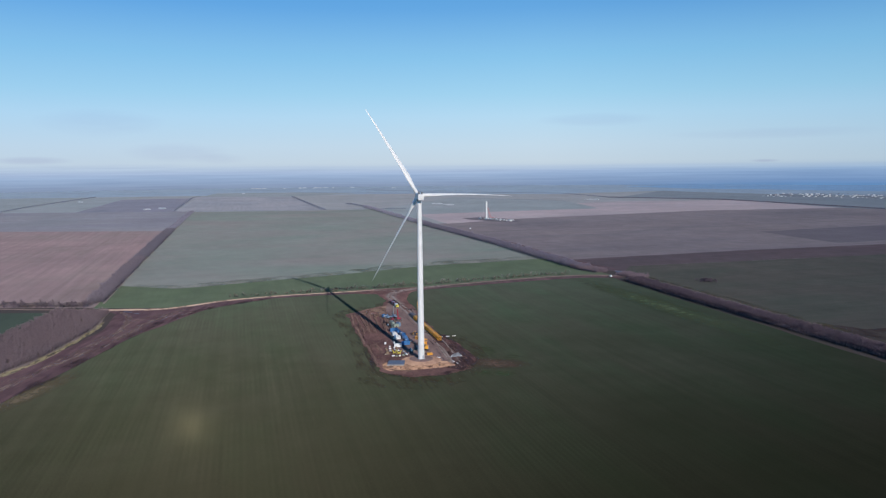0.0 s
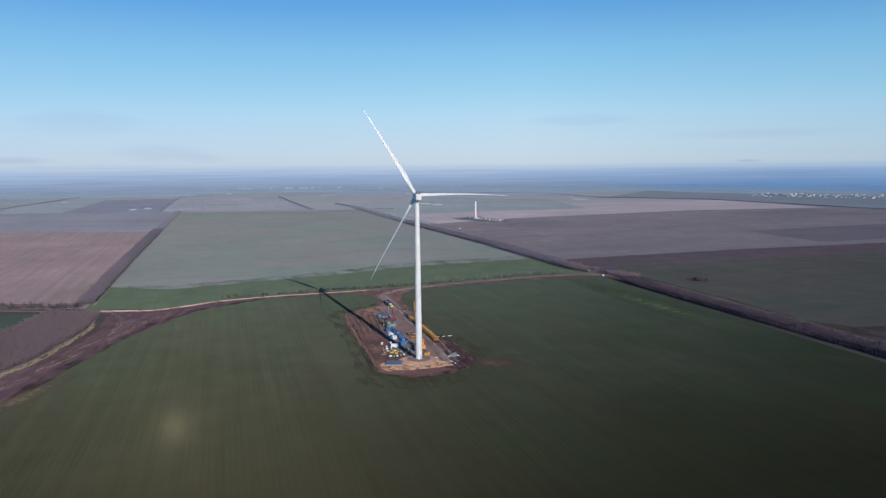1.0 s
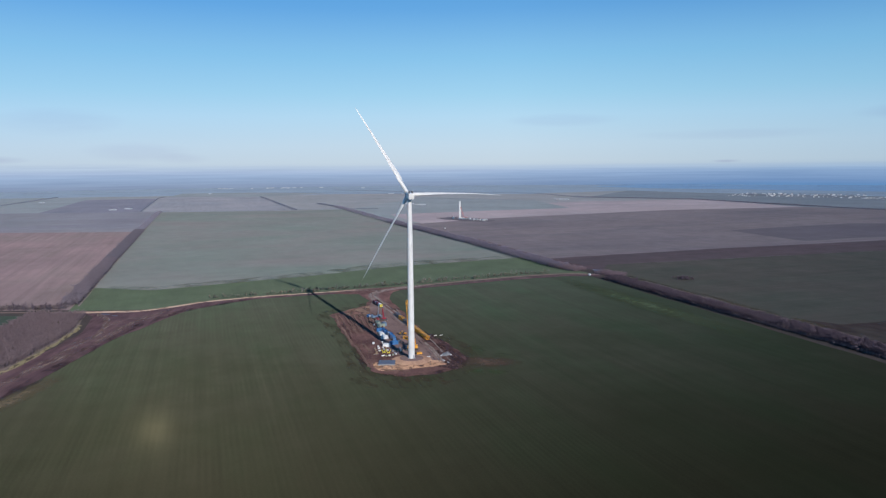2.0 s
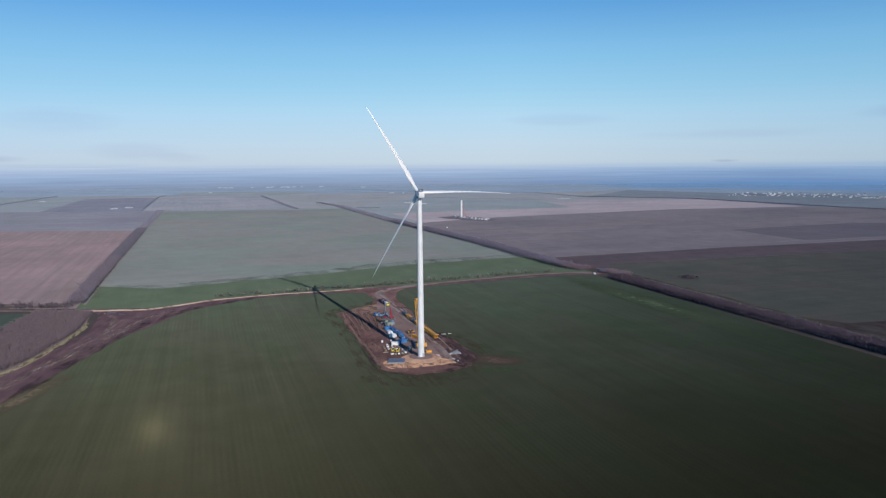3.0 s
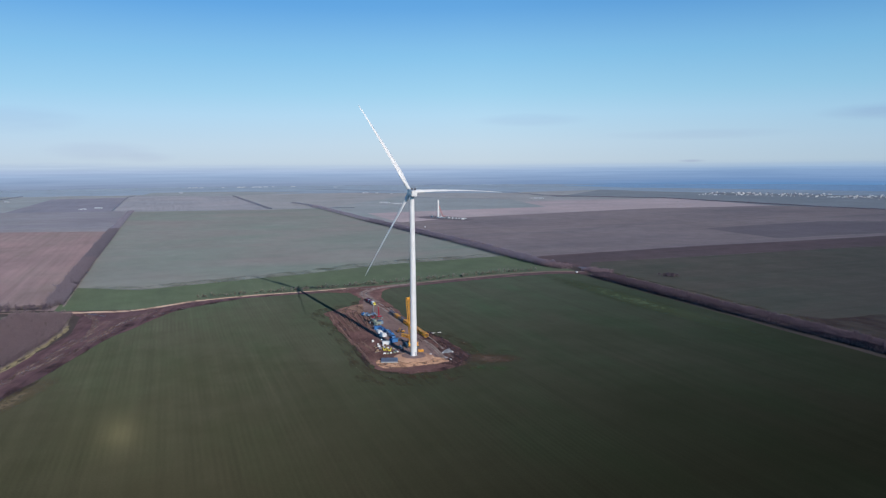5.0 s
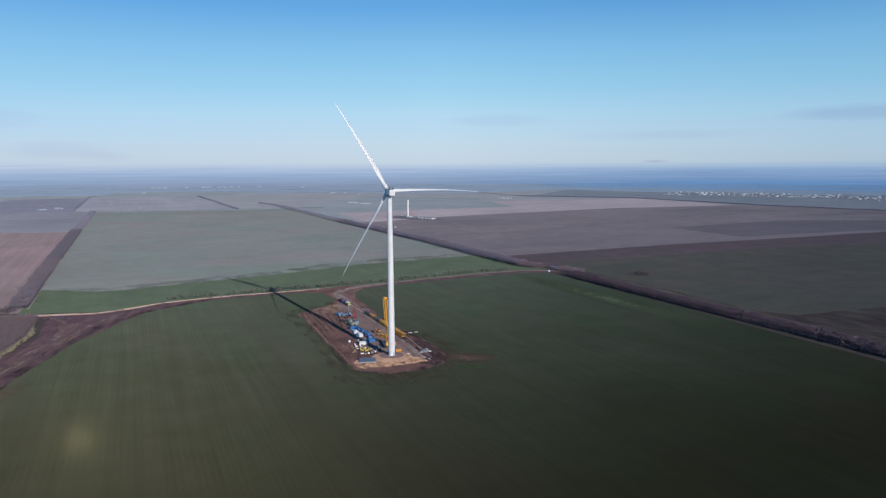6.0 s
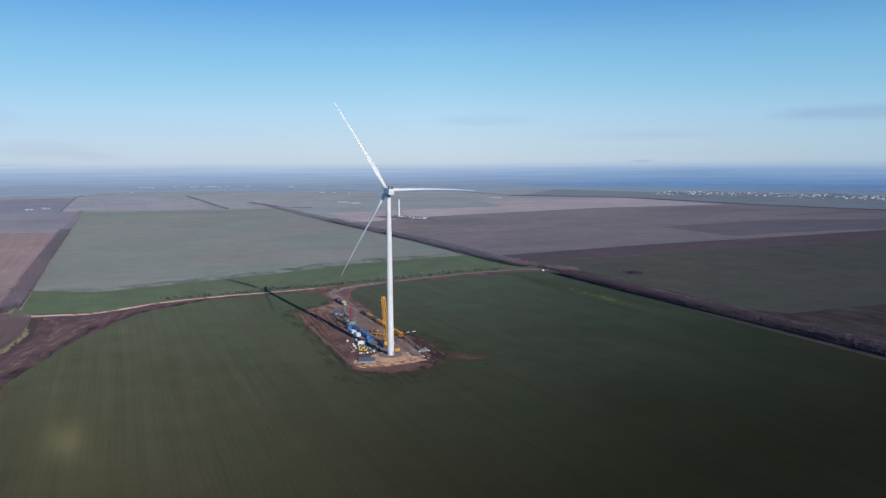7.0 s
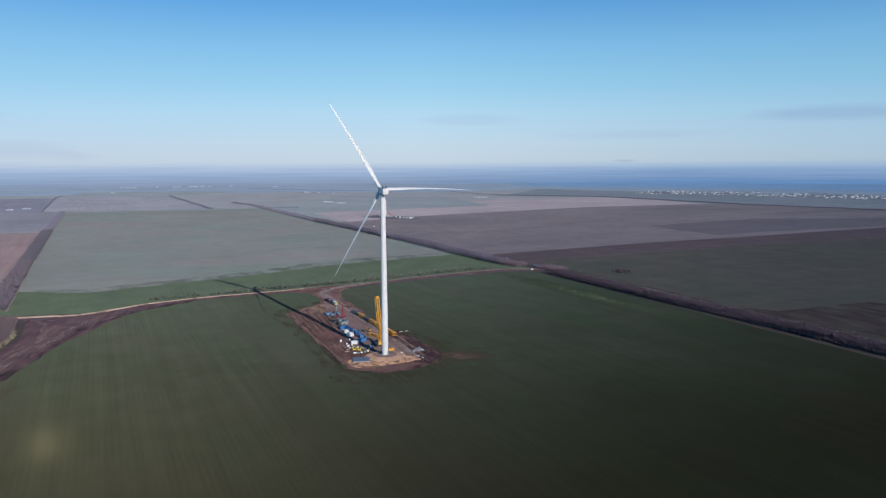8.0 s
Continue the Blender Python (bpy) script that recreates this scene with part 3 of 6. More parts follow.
sheet("field_9", [(-498, 2156), (-250, 1640), (-324, 1919), (-73, 2065), (189, 2200), (105, 2672), (-365, 3057), (-369, 2893)], 0.068, M_TEAL, "wedge of winter crop, blued by painted haze")
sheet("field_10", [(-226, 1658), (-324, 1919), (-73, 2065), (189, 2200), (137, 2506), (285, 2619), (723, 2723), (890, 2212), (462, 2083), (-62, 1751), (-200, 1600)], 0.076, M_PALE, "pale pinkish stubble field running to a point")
sheet("field_11", [(-225, 1600), (-62, 1751), (462, 2083), (890, 2212), (1500, 1650), (1300, 1400), (556, 1211), (295, 1095), (48, 975), (64, 925)], 0.072, M_BROWN, "brown-grey ploughed field with faint lighter bands")
sheet("field_12", [(66, 930), (48, 985), (295, 1104), (556, 1211), (1150, 1460), (1150, 1300), (494, 1073), (263, 980), (119, 926), (104, 860)], 0.08, M_DARKBROWN, "dark freshly ploughed band of soil", amp=2.0)
sheet("field_13", [(104, 860), (119, 926), (263, 980), (494, 1073), (1150, 1300), (1400, 900), (900, -100), (660, -400), (236, 520)], 0.046, M_DARKOLIVE, "dark olive field beyond the tree belt")
sheet("field_14", [(428, 1427), (731, 1594), (1300, 1560), (1200, 1470), (585, 1274), (487, 1225)], 0.084, M_BROWN_DULL, "darker patch of ploughed soil", amp=6.0, step=25)
sheet("field_15", [(684, 2727), (890, 2214), (1500, 1660), (2300, 1300), (2600, 2000), (1700, 2720), (896, 3377), (628, 3719), (320, 2946)], 0.05, M_TEAL_DARK, "green field in front of a village, blued by painted haze")
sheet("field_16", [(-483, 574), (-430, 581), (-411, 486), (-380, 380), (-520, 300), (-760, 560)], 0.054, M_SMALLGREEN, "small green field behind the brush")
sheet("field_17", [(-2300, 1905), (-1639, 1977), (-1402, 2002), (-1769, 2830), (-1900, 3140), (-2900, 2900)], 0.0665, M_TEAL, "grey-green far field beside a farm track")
sheet("field_18", [(-1124, 3160), (-1570, 3190), (-1700, 3600), (-1300, 3700), (-900, 3560)], 0.058, M_TEAL, "far green field, blued by painted haze")
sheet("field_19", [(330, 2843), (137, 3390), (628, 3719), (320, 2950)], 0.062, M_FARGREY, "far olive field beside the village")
sheet("verge_1", [(245, 500), (228, 560), (226, 598), (256, 580), (300, 598), (360, 612), (430, 560), (420, 380), (330, 330), (285, 400)], 0.10, M_PLUM, "reddish bare strip beside the tree belt", "verge", amp=5)

sheet("sea", [(530, 4563), (824, 4060), (1150, 3890), (1362, 3720), (1786, 3370), (2040, 3050), (3800, 2400), (4200, 2600), (2600, 4240), (900, 4840)], 0.03, M_SEA, "calm blue sea behind the village, haze painted into its colour", "sea", step=60, amp=6)
strip("green_patches", [(-440, 716), (-389, 722), (-320, 772), (-238, 836), (-154, 915), (0, 1000)], (26, 44), 0.075, M_GREENPATCH, "thin green crop patches in bare soil", "field", rag=9)

# brush plot, dirt strip, roads
sheet("brush_ground", [(-407, 480), (-436, 584), (-383, 588), (-354, 519), (-336, 435), (-335, 392), (-345, 300), (-420, 260)], 0.08, M_BRUSHFLOOR, "leaf-littered floor of a brush plot", "ground", amp=3)
sheet("dirt_strip", [(-392, 594), (-339, 609), (-304, 648), (-262, 677), (-258, 670), (-285, 640), (-301, 612), (-311, 513), (-302, 411), (-296, 345), (-285, 200), (-345, 200),
                     (-334, 300), (-334, 387), (-334, 430), (-345, 510), (-373, 580)], 0.10, M_DIRT, "dark churned strip of bare soil", "bare soil", amp=2.0)
strip("verge_2", [(-336, 392), (-337, 436), (-354, 517), (-366, 545)], (5, 3), 0.13, M_DRYGRASS, "yellowed dry grass verge along the brush", "verge", rag=2.5)
strip("track_1", [(-313, 360), (-322, 430), (-330, 505), (-350, 560), (-376, 590)], (6.5, 5.0), 0.13, M_RUT, "dry pale wheel ruts in dark soil", rag=0.9)
strip("track_2", [(-318, 400), (-316, 470), (-322, 520), (-326, 575), (-318, 612)], (5.0, 6.0), 0.13, M_RUT, "dry pale wheel ruts in dark soil", rag=0.9)
for k, (pts, w) in enumerate((([(-334, 483), (-333, 499), (-331, 512), (-322, 529)], 2.6), ([(-340, 548), (-340, 558), (-337, 570), (-329, 583)], 2.4), ([(-336, 556), (-326, 558), (-319, 562)], 1.8),
                              ([(-320, 410), (-318, 436), (-320, 463)], 2.2), ([(-327, 469), (-327, 493), (-317, 528)], 2.6), ([(-329, 376), (-320, 389), (-311, 396)], 2.4), ([(-331, 520), (-327, 548), (-316, 580), (-300, 618)], 1.8))):
    strip(f"track_{k + 3}", pts, (w, w), 0.135, M_PALERUT, "pale dried wheel rut in dark soil", rag=0.7)
strip("wet_rim", [(-296, 340), (-299, 360), (-305, 394), (-311, 441), (-318, 503), (-318, 560), (-306, 612), (-270, 664)], (9, 9), 0.12, M_WETSOIL, "dark damp soil along the wheat's edge", "bare soil", rag=3.0, shift=3)
strip("path_1", [(-415, 625), (-560, 950), (-763, 1410), (-900, 1720)], (1.6, 2.4), 0.12, M_TRACK, "pale path along a tree belt", "path", rag=0.8, shift=-1)
strip("verge_3", [(-520, 612), (-470, 614), (-424, 622)], (26, 18), 0.09, M_DRYVERGE, "dull dry grass at the ploughed field's edge", "verge", rag=6)
sheet("dry_patch", [(-304, 420), (-272, 420), (-262, 360), (-266, 300), (-290, 300), (-296, 345)], 0.06, M_DRYPATCH, "thin yellowed crop along the field's edge", "field", step=6)
strip("road_1", [(-800, 575), (-600, 585), (-499, 591), (-443, 593), (-393, 596), (-339, 609), (-303, 651), (-257, 682), (-204, 706), (-155, 731), (-115, 748), (-63, 782), (0, 820),
                 (40, 838), (60, 844), (86, 842), (106, 839)], (5, 8), 0.13, M_FARMROAD, "pale dirt farm road with worn wheel ruts", rag=1.2)
strip("road_crown", [(-402, 595), (-393, 596), (-370, 600), (-339, 609), (-303, 651), (-257, 682), (-204, 706), (-170, 723)], (9, 4), 0.145, M_DRYROAD, "pale sunbaked stretch of the dirt road", rag=1.0)
strip("verge_4", [(-296, 648), (-257, 674), (-204, 697), (-150, 718), (-115, 736), (-63, 769), (0, 806), (60, 832), (98, 832)], (8, 14), 0.12, M_DIRT, "dark bare soil along the road", "verge", rag=2.0)
strip("verge_5", [(97, 812), (118, 756), (155, 664), (182, 601), (209, 541), (228, 494), (262, 412), (480, -130)], (3.0, 4.0), 0.12, M_WETSOIL, "bare soil headland along the tree belt", "verge", rag=2.0)

# building site
sheet("site_dirt", [(-166, 596), (-157, 617), (-142, 640), (-146, 668), (-163, 697), (-196, 704), (-157, 731), (-128, 744), (-100, 756), (-121, 729), (-131, 706), (-127, 672), (-107, 618),
                    (-88, 566), (-68, 516), (-55, 500), (-45, 480), (-40, 460), (-44, 438), (-58, 425), (-80, 417), (-98, 427), (-120, 484), (-147, 548)], 0.16, M_SITEDIRT, "dark churned soil of a building site in the field", "bare soil", step=5, amp=3.4, scale=0.09)
sheet("hardstand", [(-137, 672), (-113, 605), (-94, 557), (-75, 507), (-65.5, 486), (-57, 460), (-53, 445), (-66, 447), (-90, 470), (-105, 500), (-122, 560), (-131, 600), (-140, 640), (-142, 665)], 0.20, M_GRAVEL, "grey compacted gravel hardstand", "hardstand", step=7, amp=1.2, scale=0.08)
strip("access_road", [(-98, 756), (-122, 738), (-141, 718), (-147, 697), (-140, 672), (-128, 645)], (8, 11), 0.20, M_GRAVEL, "gravel access road curving off the farm road", rag=1.2)
for k, off in enumerate((-2.6, 1.8)):
    strip(f"wheel_track_{k + 1}", [(-104, 755), (-125, 738), (-142, 719), (-148, 698), (-141, 673), (-118, 622), (-96, 571)], (2.8, 1.6), 0.23, M_TRACK, "pale dry wheel track in gravel", rag=0.4, shift=off)
strip("wheel_track_3", [(-139, 720), (-160, 721), (-190, 709)], (2.5, 1.2), 0.22, M_TRACK, "pale dry wheel track in soil", rag=0.6)
sheet("spread_soil", [(-152, 615), (-140, 640), (-128, 632), (-128, 600), (-138, 590), (-156, 598)], 0.185, M_TANSOIL, "tan soil spread over the dark site", "bare soil", step=5, amp=2, scale=0.1)
strip("site_edge", [(-150, 560), (-122, 488), (-99, 430), (-80, 420), (-57, 428), (-43, 443), (-49, 470), (-62, 496)], (6, 6), 0.18, M_WETSOIL, "wet dark soil round the site's rim", "bare soil", rag=2.0)
strip("site_edge_3", [(-74, 530), (-60, 498), (-49, 474), (-45, 456), (-51, 438)], (6, 15), 0.19, M_DARKRIM, "dark plum churned soil beyond the hardstand", "bare soil", rag=3.0)
strip("site_halo", [(-138, 655), (-162, 620), (-170, 594), (-150, 545), (-124, 482), (-102, 424), (-80, 413), (-55, 420), (-38, 438), (-36, 464), (-52, 505), (-66, 530)], (13, 13), 0.088, M_BARESPOT, "thin soil-stained wheat round the site", "bare soil", rag=4.0)
strip("site_edge_2", [(-122, 640), (-108, 612), (-89, 560), (-71, 514), (-61, 488), (-52, 462)], (7, 9), 0.215, M_WETSOIL, "wet dark soil beside the hardstand", "bare soil", rag=2.0)
for k, off in enumerate((-8, -5.5, -1.5, 1.5)):
    strip(f"tyre_mark_{k + 1}", [(-120, 622), (-108, 585), (-92, 548), (-78, 512), (-66, 478), (-58, 452)], (1.0, 1.0), 0.225, M_WETSOIL if k % 2 else M_TRACK, "tyre marks across the gravel", "road", rag=0.5, shift=off)
sheet("sand_apron", [(-102, 447), (-99, 437), (-93, 429), (-84, 430), (-74, 435), (-60, 440), (-53, 447), (-56, 453), (-64, 456), (-86, 456)], 0.24, M_SANDPATCH, "light tan sand spread round the tower's foot", "sand", step=4, amp=1.5, scale=0.15)
strip("hardstand_edge", [(-113, 607), (-94, 558), (-75, 508), (-65.5, 487), (-57, 460), (-53, 446)], (1.3, 1.1), 0.235, M_TRACK, "pale dry rim of the gravel hardstand", "hardstand", rag=0.5)
sheet("field_20", [(10, 822), (70, 838), (170, 610), (262, 410), (222, 392), (110, 590)], 0.055, M_LUSH, "lighter band of lush wheat along the tree belt", "field")
for k, (x, y, rx, ry) in enumerate(((-36, 484, 8, 14), (-26, 432, 14, 6), (-62, 414, 16, 5), (-20, 472, 12, 5))):
    sheet(f"field_{k + 21}", [(x + rx * math.cos(a), y + ry * math.sin(a)) for a in (0, 0.8, 1.6, 2.4, 3.1, 3.9, 4.7, 5.5)], 0.06 + 0.004 * k, M_TUFT, "bright green tufts of wheat beside the site", "field", step=3, amp=3, scale=0.12)
strip("verge_6", [(126, 838), (146, 800), (180, 720), (212, 640), (240, 570)], (9, 12), 0.11, M_DRYVERGE, "yellowish dry grass behind the tree belt", "verge", rag=3, shift=4)
strip("field_25", [(-448, 728), (-389, 726), (-320, 776), (-238, 838), (-154, 917), (-30, 985)], (30, 46), 0.07, M_THINGREEN, "thinning green wheat at the edge of a grey-green field", "field", rag=14)
sheet("bare_spots", [(-112, 412), (-98, 418), (-80, 413), (-60, 416), (-40, 412), (-52, 402), (-72, 394), (-92, 394), (-106, 402)], 0.085, M_BARESPOT, "thin reddish bare spots in the wheat", "bare soil", step=4, amp=4, scale=0.1)
sheet("mud_smear", [(-58, 466), (-30, 472), (-2, 460), (-2, 440), (-30, 434), (-56, 440)], 0.09, M_MUD, "reddish mud smear on the wheat", "bare soil", step=4, amp=3, scale=0.12)

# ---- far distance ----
# glowing ring standing for the distance, with haze painted in by height
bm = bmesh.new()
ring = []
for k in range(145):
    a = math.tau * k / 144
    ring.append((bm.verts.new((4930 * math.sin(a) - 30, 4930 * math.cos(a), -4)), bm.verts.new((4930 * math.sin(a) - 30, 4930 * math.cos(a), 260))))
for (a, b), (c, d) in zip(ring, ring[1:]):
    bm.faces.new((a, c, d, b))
M_FAR, fn, fl, fp = node_mat("glowing_haze_backdrop")
fn.remove(fp)
f_tc = fn.new("ShaderNodeTexCoord")
f_sep = fn.new("ShaderNodeSeparateXYZ")
fl.new(f_tc.outputs["Object"], f_sep.inputs["Vector"])
f_h = fn.new("ShaderNodeMath")
f_h.operation = "DIVIDE"
f_h.inputs[1].default_value = 127.5
fl.new(f_sep.outputs["Z"], f_h.inputs[0])
f_map = fn.new("ShaderNodeMapping")
f_map.inputs["Scale"].default_value = (0.0016, 0.0016, 0.085)
fl.new(f_tc.outputs["Object"], f_map.inputs["Vector"])
f_n = noise_node(fn, fl, f_map.outputs["Vector"], 1.0, 5.0, 0.6)


def height_ramp(stops):
    r = fn.new("ShaderNodeValToRGB")
    r.color_ramp.elements[0].position, r.color_ramp.elements[0].color = stops[0][0], (*stops[0][1], 1)
    r.color_ramp.elements[1].position, r.color_ramp.elements[1].color = stops[-1][0], (*stops[-1][1], 1)
    for at, c in stops[1:-1]:
        r.color_ramp.elements.new(at).color = (*c, 1)
    fl.new(f_h.outputs[0], r.inputs["Fac"])
    return r.outputs["Color"]


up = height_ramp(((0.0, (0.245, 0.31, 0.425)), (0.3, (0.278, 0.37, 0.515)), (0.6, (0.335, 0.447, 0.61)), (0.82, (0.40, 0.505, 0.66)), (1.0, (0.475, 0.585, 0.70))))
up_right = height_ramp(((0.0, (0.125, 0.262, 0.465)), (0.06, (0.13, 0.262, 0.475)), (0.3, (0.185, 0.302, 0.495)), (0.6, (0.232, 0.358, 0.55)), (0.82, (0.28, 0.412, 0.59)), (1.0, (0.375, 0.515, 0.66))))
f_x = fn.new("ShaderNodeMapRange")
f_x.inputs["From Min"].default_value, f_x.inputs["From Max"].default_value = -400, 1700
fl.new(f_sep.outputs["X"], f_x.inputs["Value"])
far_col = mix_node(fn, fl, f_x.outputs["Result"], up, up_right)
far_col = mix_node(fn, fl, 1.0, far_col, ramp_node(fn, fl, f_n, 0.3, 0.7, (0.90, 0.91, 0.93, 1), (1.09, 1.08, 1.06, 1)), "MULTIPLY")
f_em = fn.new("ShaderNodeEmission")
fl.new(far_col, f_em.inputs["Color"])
# the painted haze fades to clear upwards, unevenly, higher to the west
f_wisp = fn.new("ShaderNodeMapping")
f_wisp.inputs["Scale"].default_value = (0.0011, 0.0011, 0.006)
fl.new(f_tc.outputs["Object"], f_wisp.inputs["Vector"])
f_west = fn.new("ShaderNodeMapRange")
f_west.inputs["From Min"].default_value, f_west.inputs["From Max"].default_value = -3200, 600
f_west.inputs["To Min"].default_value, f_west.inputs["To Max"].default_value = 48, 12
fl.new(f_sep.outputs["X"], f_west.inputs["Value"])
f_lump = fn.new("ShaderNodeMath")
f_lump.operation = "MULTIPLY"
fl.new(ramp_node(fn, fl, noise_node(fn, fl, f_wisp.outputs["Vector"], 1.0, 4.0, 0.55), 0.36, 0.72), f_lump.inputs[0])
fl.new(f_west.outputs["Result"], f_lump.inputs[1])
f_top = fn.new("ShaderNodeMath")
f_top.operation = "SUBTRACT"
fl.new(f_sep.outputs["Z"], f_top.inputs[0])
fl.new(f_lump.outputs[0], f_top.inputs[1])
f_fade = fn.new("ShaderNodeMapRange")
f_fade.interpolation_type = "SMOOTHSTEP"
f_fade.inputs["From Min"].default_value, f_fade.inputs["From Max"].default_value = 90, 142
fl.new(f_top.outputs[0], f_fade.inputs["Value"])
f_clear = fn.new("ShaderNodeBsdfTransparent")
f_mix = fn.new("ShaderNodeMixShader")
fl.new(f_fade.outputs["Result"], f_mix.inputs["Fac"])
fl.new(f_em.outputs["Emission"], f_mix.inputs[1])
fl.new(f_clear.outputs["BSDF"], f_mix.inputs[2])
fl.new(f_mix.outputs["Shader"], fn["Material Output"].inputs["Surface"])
tagged(part("backdrop", bm, M_FAR), "glowing backdrop ring painted with blue haze along the horizon", "backdrop", kind="structure")


# ---- trees ----
def tree_arrays(seed, height, spread, twigs, limbs=6, low=0.15, twig_len=1.6, twig_w=0.22):
    """A bare tree: (trunk verts, faces), (crown verts, faces)."""
    rnd = random.Random(seed)
    tv, tf, cv, cf = [], [], [], []

    def limb(a, b, ra, rb, n=5):
        a, b = Vector(a), Vector(b)
        q = (b - a).to_track_quat("Z", "Y")
        base = len(tv)
        for c, r in ((a, ra), (b, rb)):
            for k in range(n):
                tv.append(c + q @ Vector((r * math.cos(k * math.tau / n), r * math.sin(k * math.tau / n), 0)))
        for k in range(n):
            tf.append((base + k, base + (k + 1) % n, base + n + (k + 1) % n, base + n + k))

    top = Vector((rnd.uniform(-0.3, 0.3), rnd.uniform(-0.3, 0.3), height * 0.72))
    limb((0, 0, -0.2), top, height * 0.022, height * 0.006)
    ends = [(top * 0.6, top)]
    for k in range(limbs):
        z = height * rnd.uniform(low + 0.05, 0.6)
        a = k * 2.4 + rnd.uniform(-0.5, 0.5)
        reach = spread * rnd.uniform(0.5, 0.95)
        s = top * (z / top.z)
        e = Vector((reach * math.cos(a), reach * math.sin(a), z + height * rnd.uniform(0.15, 0.35)))
        limb(s, e, height * 0.010, height * 0.003, 4)
        ends.append((s, e))
    for k in range(twigs):
        s, e = rnd.choice(ends)
        p = s.lerp(e, rnd.uniform(0.25, 1.05))
        away = Vector((p.x * 0.5, p.y * 0.5, 0)) + Vector((rnd.gauss(0, 0.6), rnd.gauss(0, 0.6), rnd.uniform(0.1, 1.2))) * spread * 0.4
        away.normalize()
        length = twig_len * rnd.uniform(0.5, 1.2)
        side = away.cross(Vector((rnd.gauss(0, 1), rnd.gauss(0, 1), rnd.gauss(0, 1)))).normalized() * twig_w * rnd.uniform(0.5, 1.2)
        p = p + Vector((rnd.gauss(0, 0.25), rnd.gauss(0, 0.25), rnd.gauss(0, 0.2))) * spread * 0.35
        p.z = max(p.z, height * low)
        i = len(cv)
        cv.extend((p - side, p + side, p + away * length + side * 0.35, p + away * length * 0.8 - side * 0.5))
        cf.append((i, i + 1, i + 2, i + 3))
    return (tv, tf), (cv, cf)


def mesh_from(name, verts, faces, material):
    me = bpy.data.meshes.new(name)
    me.from_pydata([tuple(v) for v in verts], [], faces)
    me.materials.append(material)
    return me


def tree_thing(name, arrays, label, category, group, bark, twig):
    ob = tagged(new(name), label, category, group)
    for nm, (v, f), mt in (("trunk", arrays[0], bark), ("crown", arrays[1], twig)):
        c = new(nm, mesh_from(nm, v, f, mt))
        c.parent = ob
    return ob


def scatter_stuff(name, variants, places, material, label, category):
    """Many plants as one joined mesh; places: (x, y, turn, size)."""
    rnd = random.Random(len(places))
    vs, fs, n = [], [], 0
    packed = []
    for (tv, tf), (cv, cf) in variants:
        packed.append((np.array([tuple(v) for v in tv] + [tuple(v) for v in cv]), np.array(tf + [tuple(i + len(tv) for i in q) for q in cf])))
    for x, y, turn, size in places:
        v, f = rnd.choice(packed)
        c, s = math.cos(turn) * size, math.sin(turn) * size
        w = np.empty_like(v)
        w[:, 0] = v[:, 0] * c - v[:, 1] * s + x
        w[:, 1] = v[:, 0] * s + v[:, 1] * c + y
        w[:, 2] = v[:, 2] * size * rnd.uniform(0.85, 1.15)
        vs.append(w)
        fs.append(f + n)
        n += len(v)
    vs, fs = np.concatenate(vs), np.concatenate(fs)
    me = bpy.data.meshes.new(name)
    me.vertices.add(len(vs))
    me.vertices.foreach_set("co", vs.astype(np.float32).ravel())
    me.loops.add(len(fs) * 4)
    me.loops.foreach_set("vertex_index", fs.astype(np.int32).ravel())
    me.polygons.add(len(fs))
    me.polygons.foreach_set("loop_start", np.arange(0, len(fs) * 4, 4, dtype=np.int32))
    me.update(calc_edges=True)
    me.materials.append(material)
    return tagged(new(name, me), label, category, kind="stuff")


def along(line, spacing, rows, width, rnd, lo=0.75, hi=1.25, skip=0.0):
    """Places of plants in a belt along a line of points."""
    out = []
    for (ax, ay), (bx, by) in zip(line, line[1:]):
        d = math.hypot(bx - ax, by - ay)
        ux, uy = (bx - ax) / d, (by - ay) / d
        for k in range(int(d / spacing)):
            for r in range(rows):
                if rnd.random() < skip:
                    continue
                s = (k + rnd.random()) * spacing
                o = ((r + 0.5) / rows - 0.5) * width + rnd.uniform(-0.5, 0.5) * width / rows
                out.append((ax + ux * s - uy * o, ay + uy * s + ux * o, rnd.uniform(0, 6.28), rnd.uniform(lo, hi)))
    return out


RND = random.Random(11)
TREES = [tree_arrays(20 + k, 6.4, 2.9, 300, limbs=8, low=0.04, twig_w=0.075) for k in range(5)]
FAR_TREES = [tree_arrays(40 + k, 7.6, 3.0, 110, limbs=4, twig_len=2.0, twig_w=0.22) for k in range(4)]
BRUSHES = [tree_arrays(60 + k, 4.8, 0.55, 46, limbs=3, low=0.03, twig_len=1.8, twig_w=0.05) for k in range(5)]
BUSHES = [tree_arrays(80 + k, 3.4, 1.2, 150, limbs=6, low=0.02, twig_len=0.9, twig_w=0.10) for k in range(4)]

# the belt of bare trees: its near stretch tree by tree
BELT_NEAR = [(232, 509), (213, 556), (186, 615), (159, 678)]
BELT_MID = [(330, 268), (270, 414), (232, 509)], [(159, 678), (122, 769), (108, 808)]
near_masters = [tree_thing("bare_tree", a, "bare grey-brown winter tree in a dense field belt", "tree", "trees of the belt", M_BARK, M_TWIG) for a in TREES]
belt_places = along(BELT_NEAR, 2.9, 6, 17, RND, 0.7, 1.0)
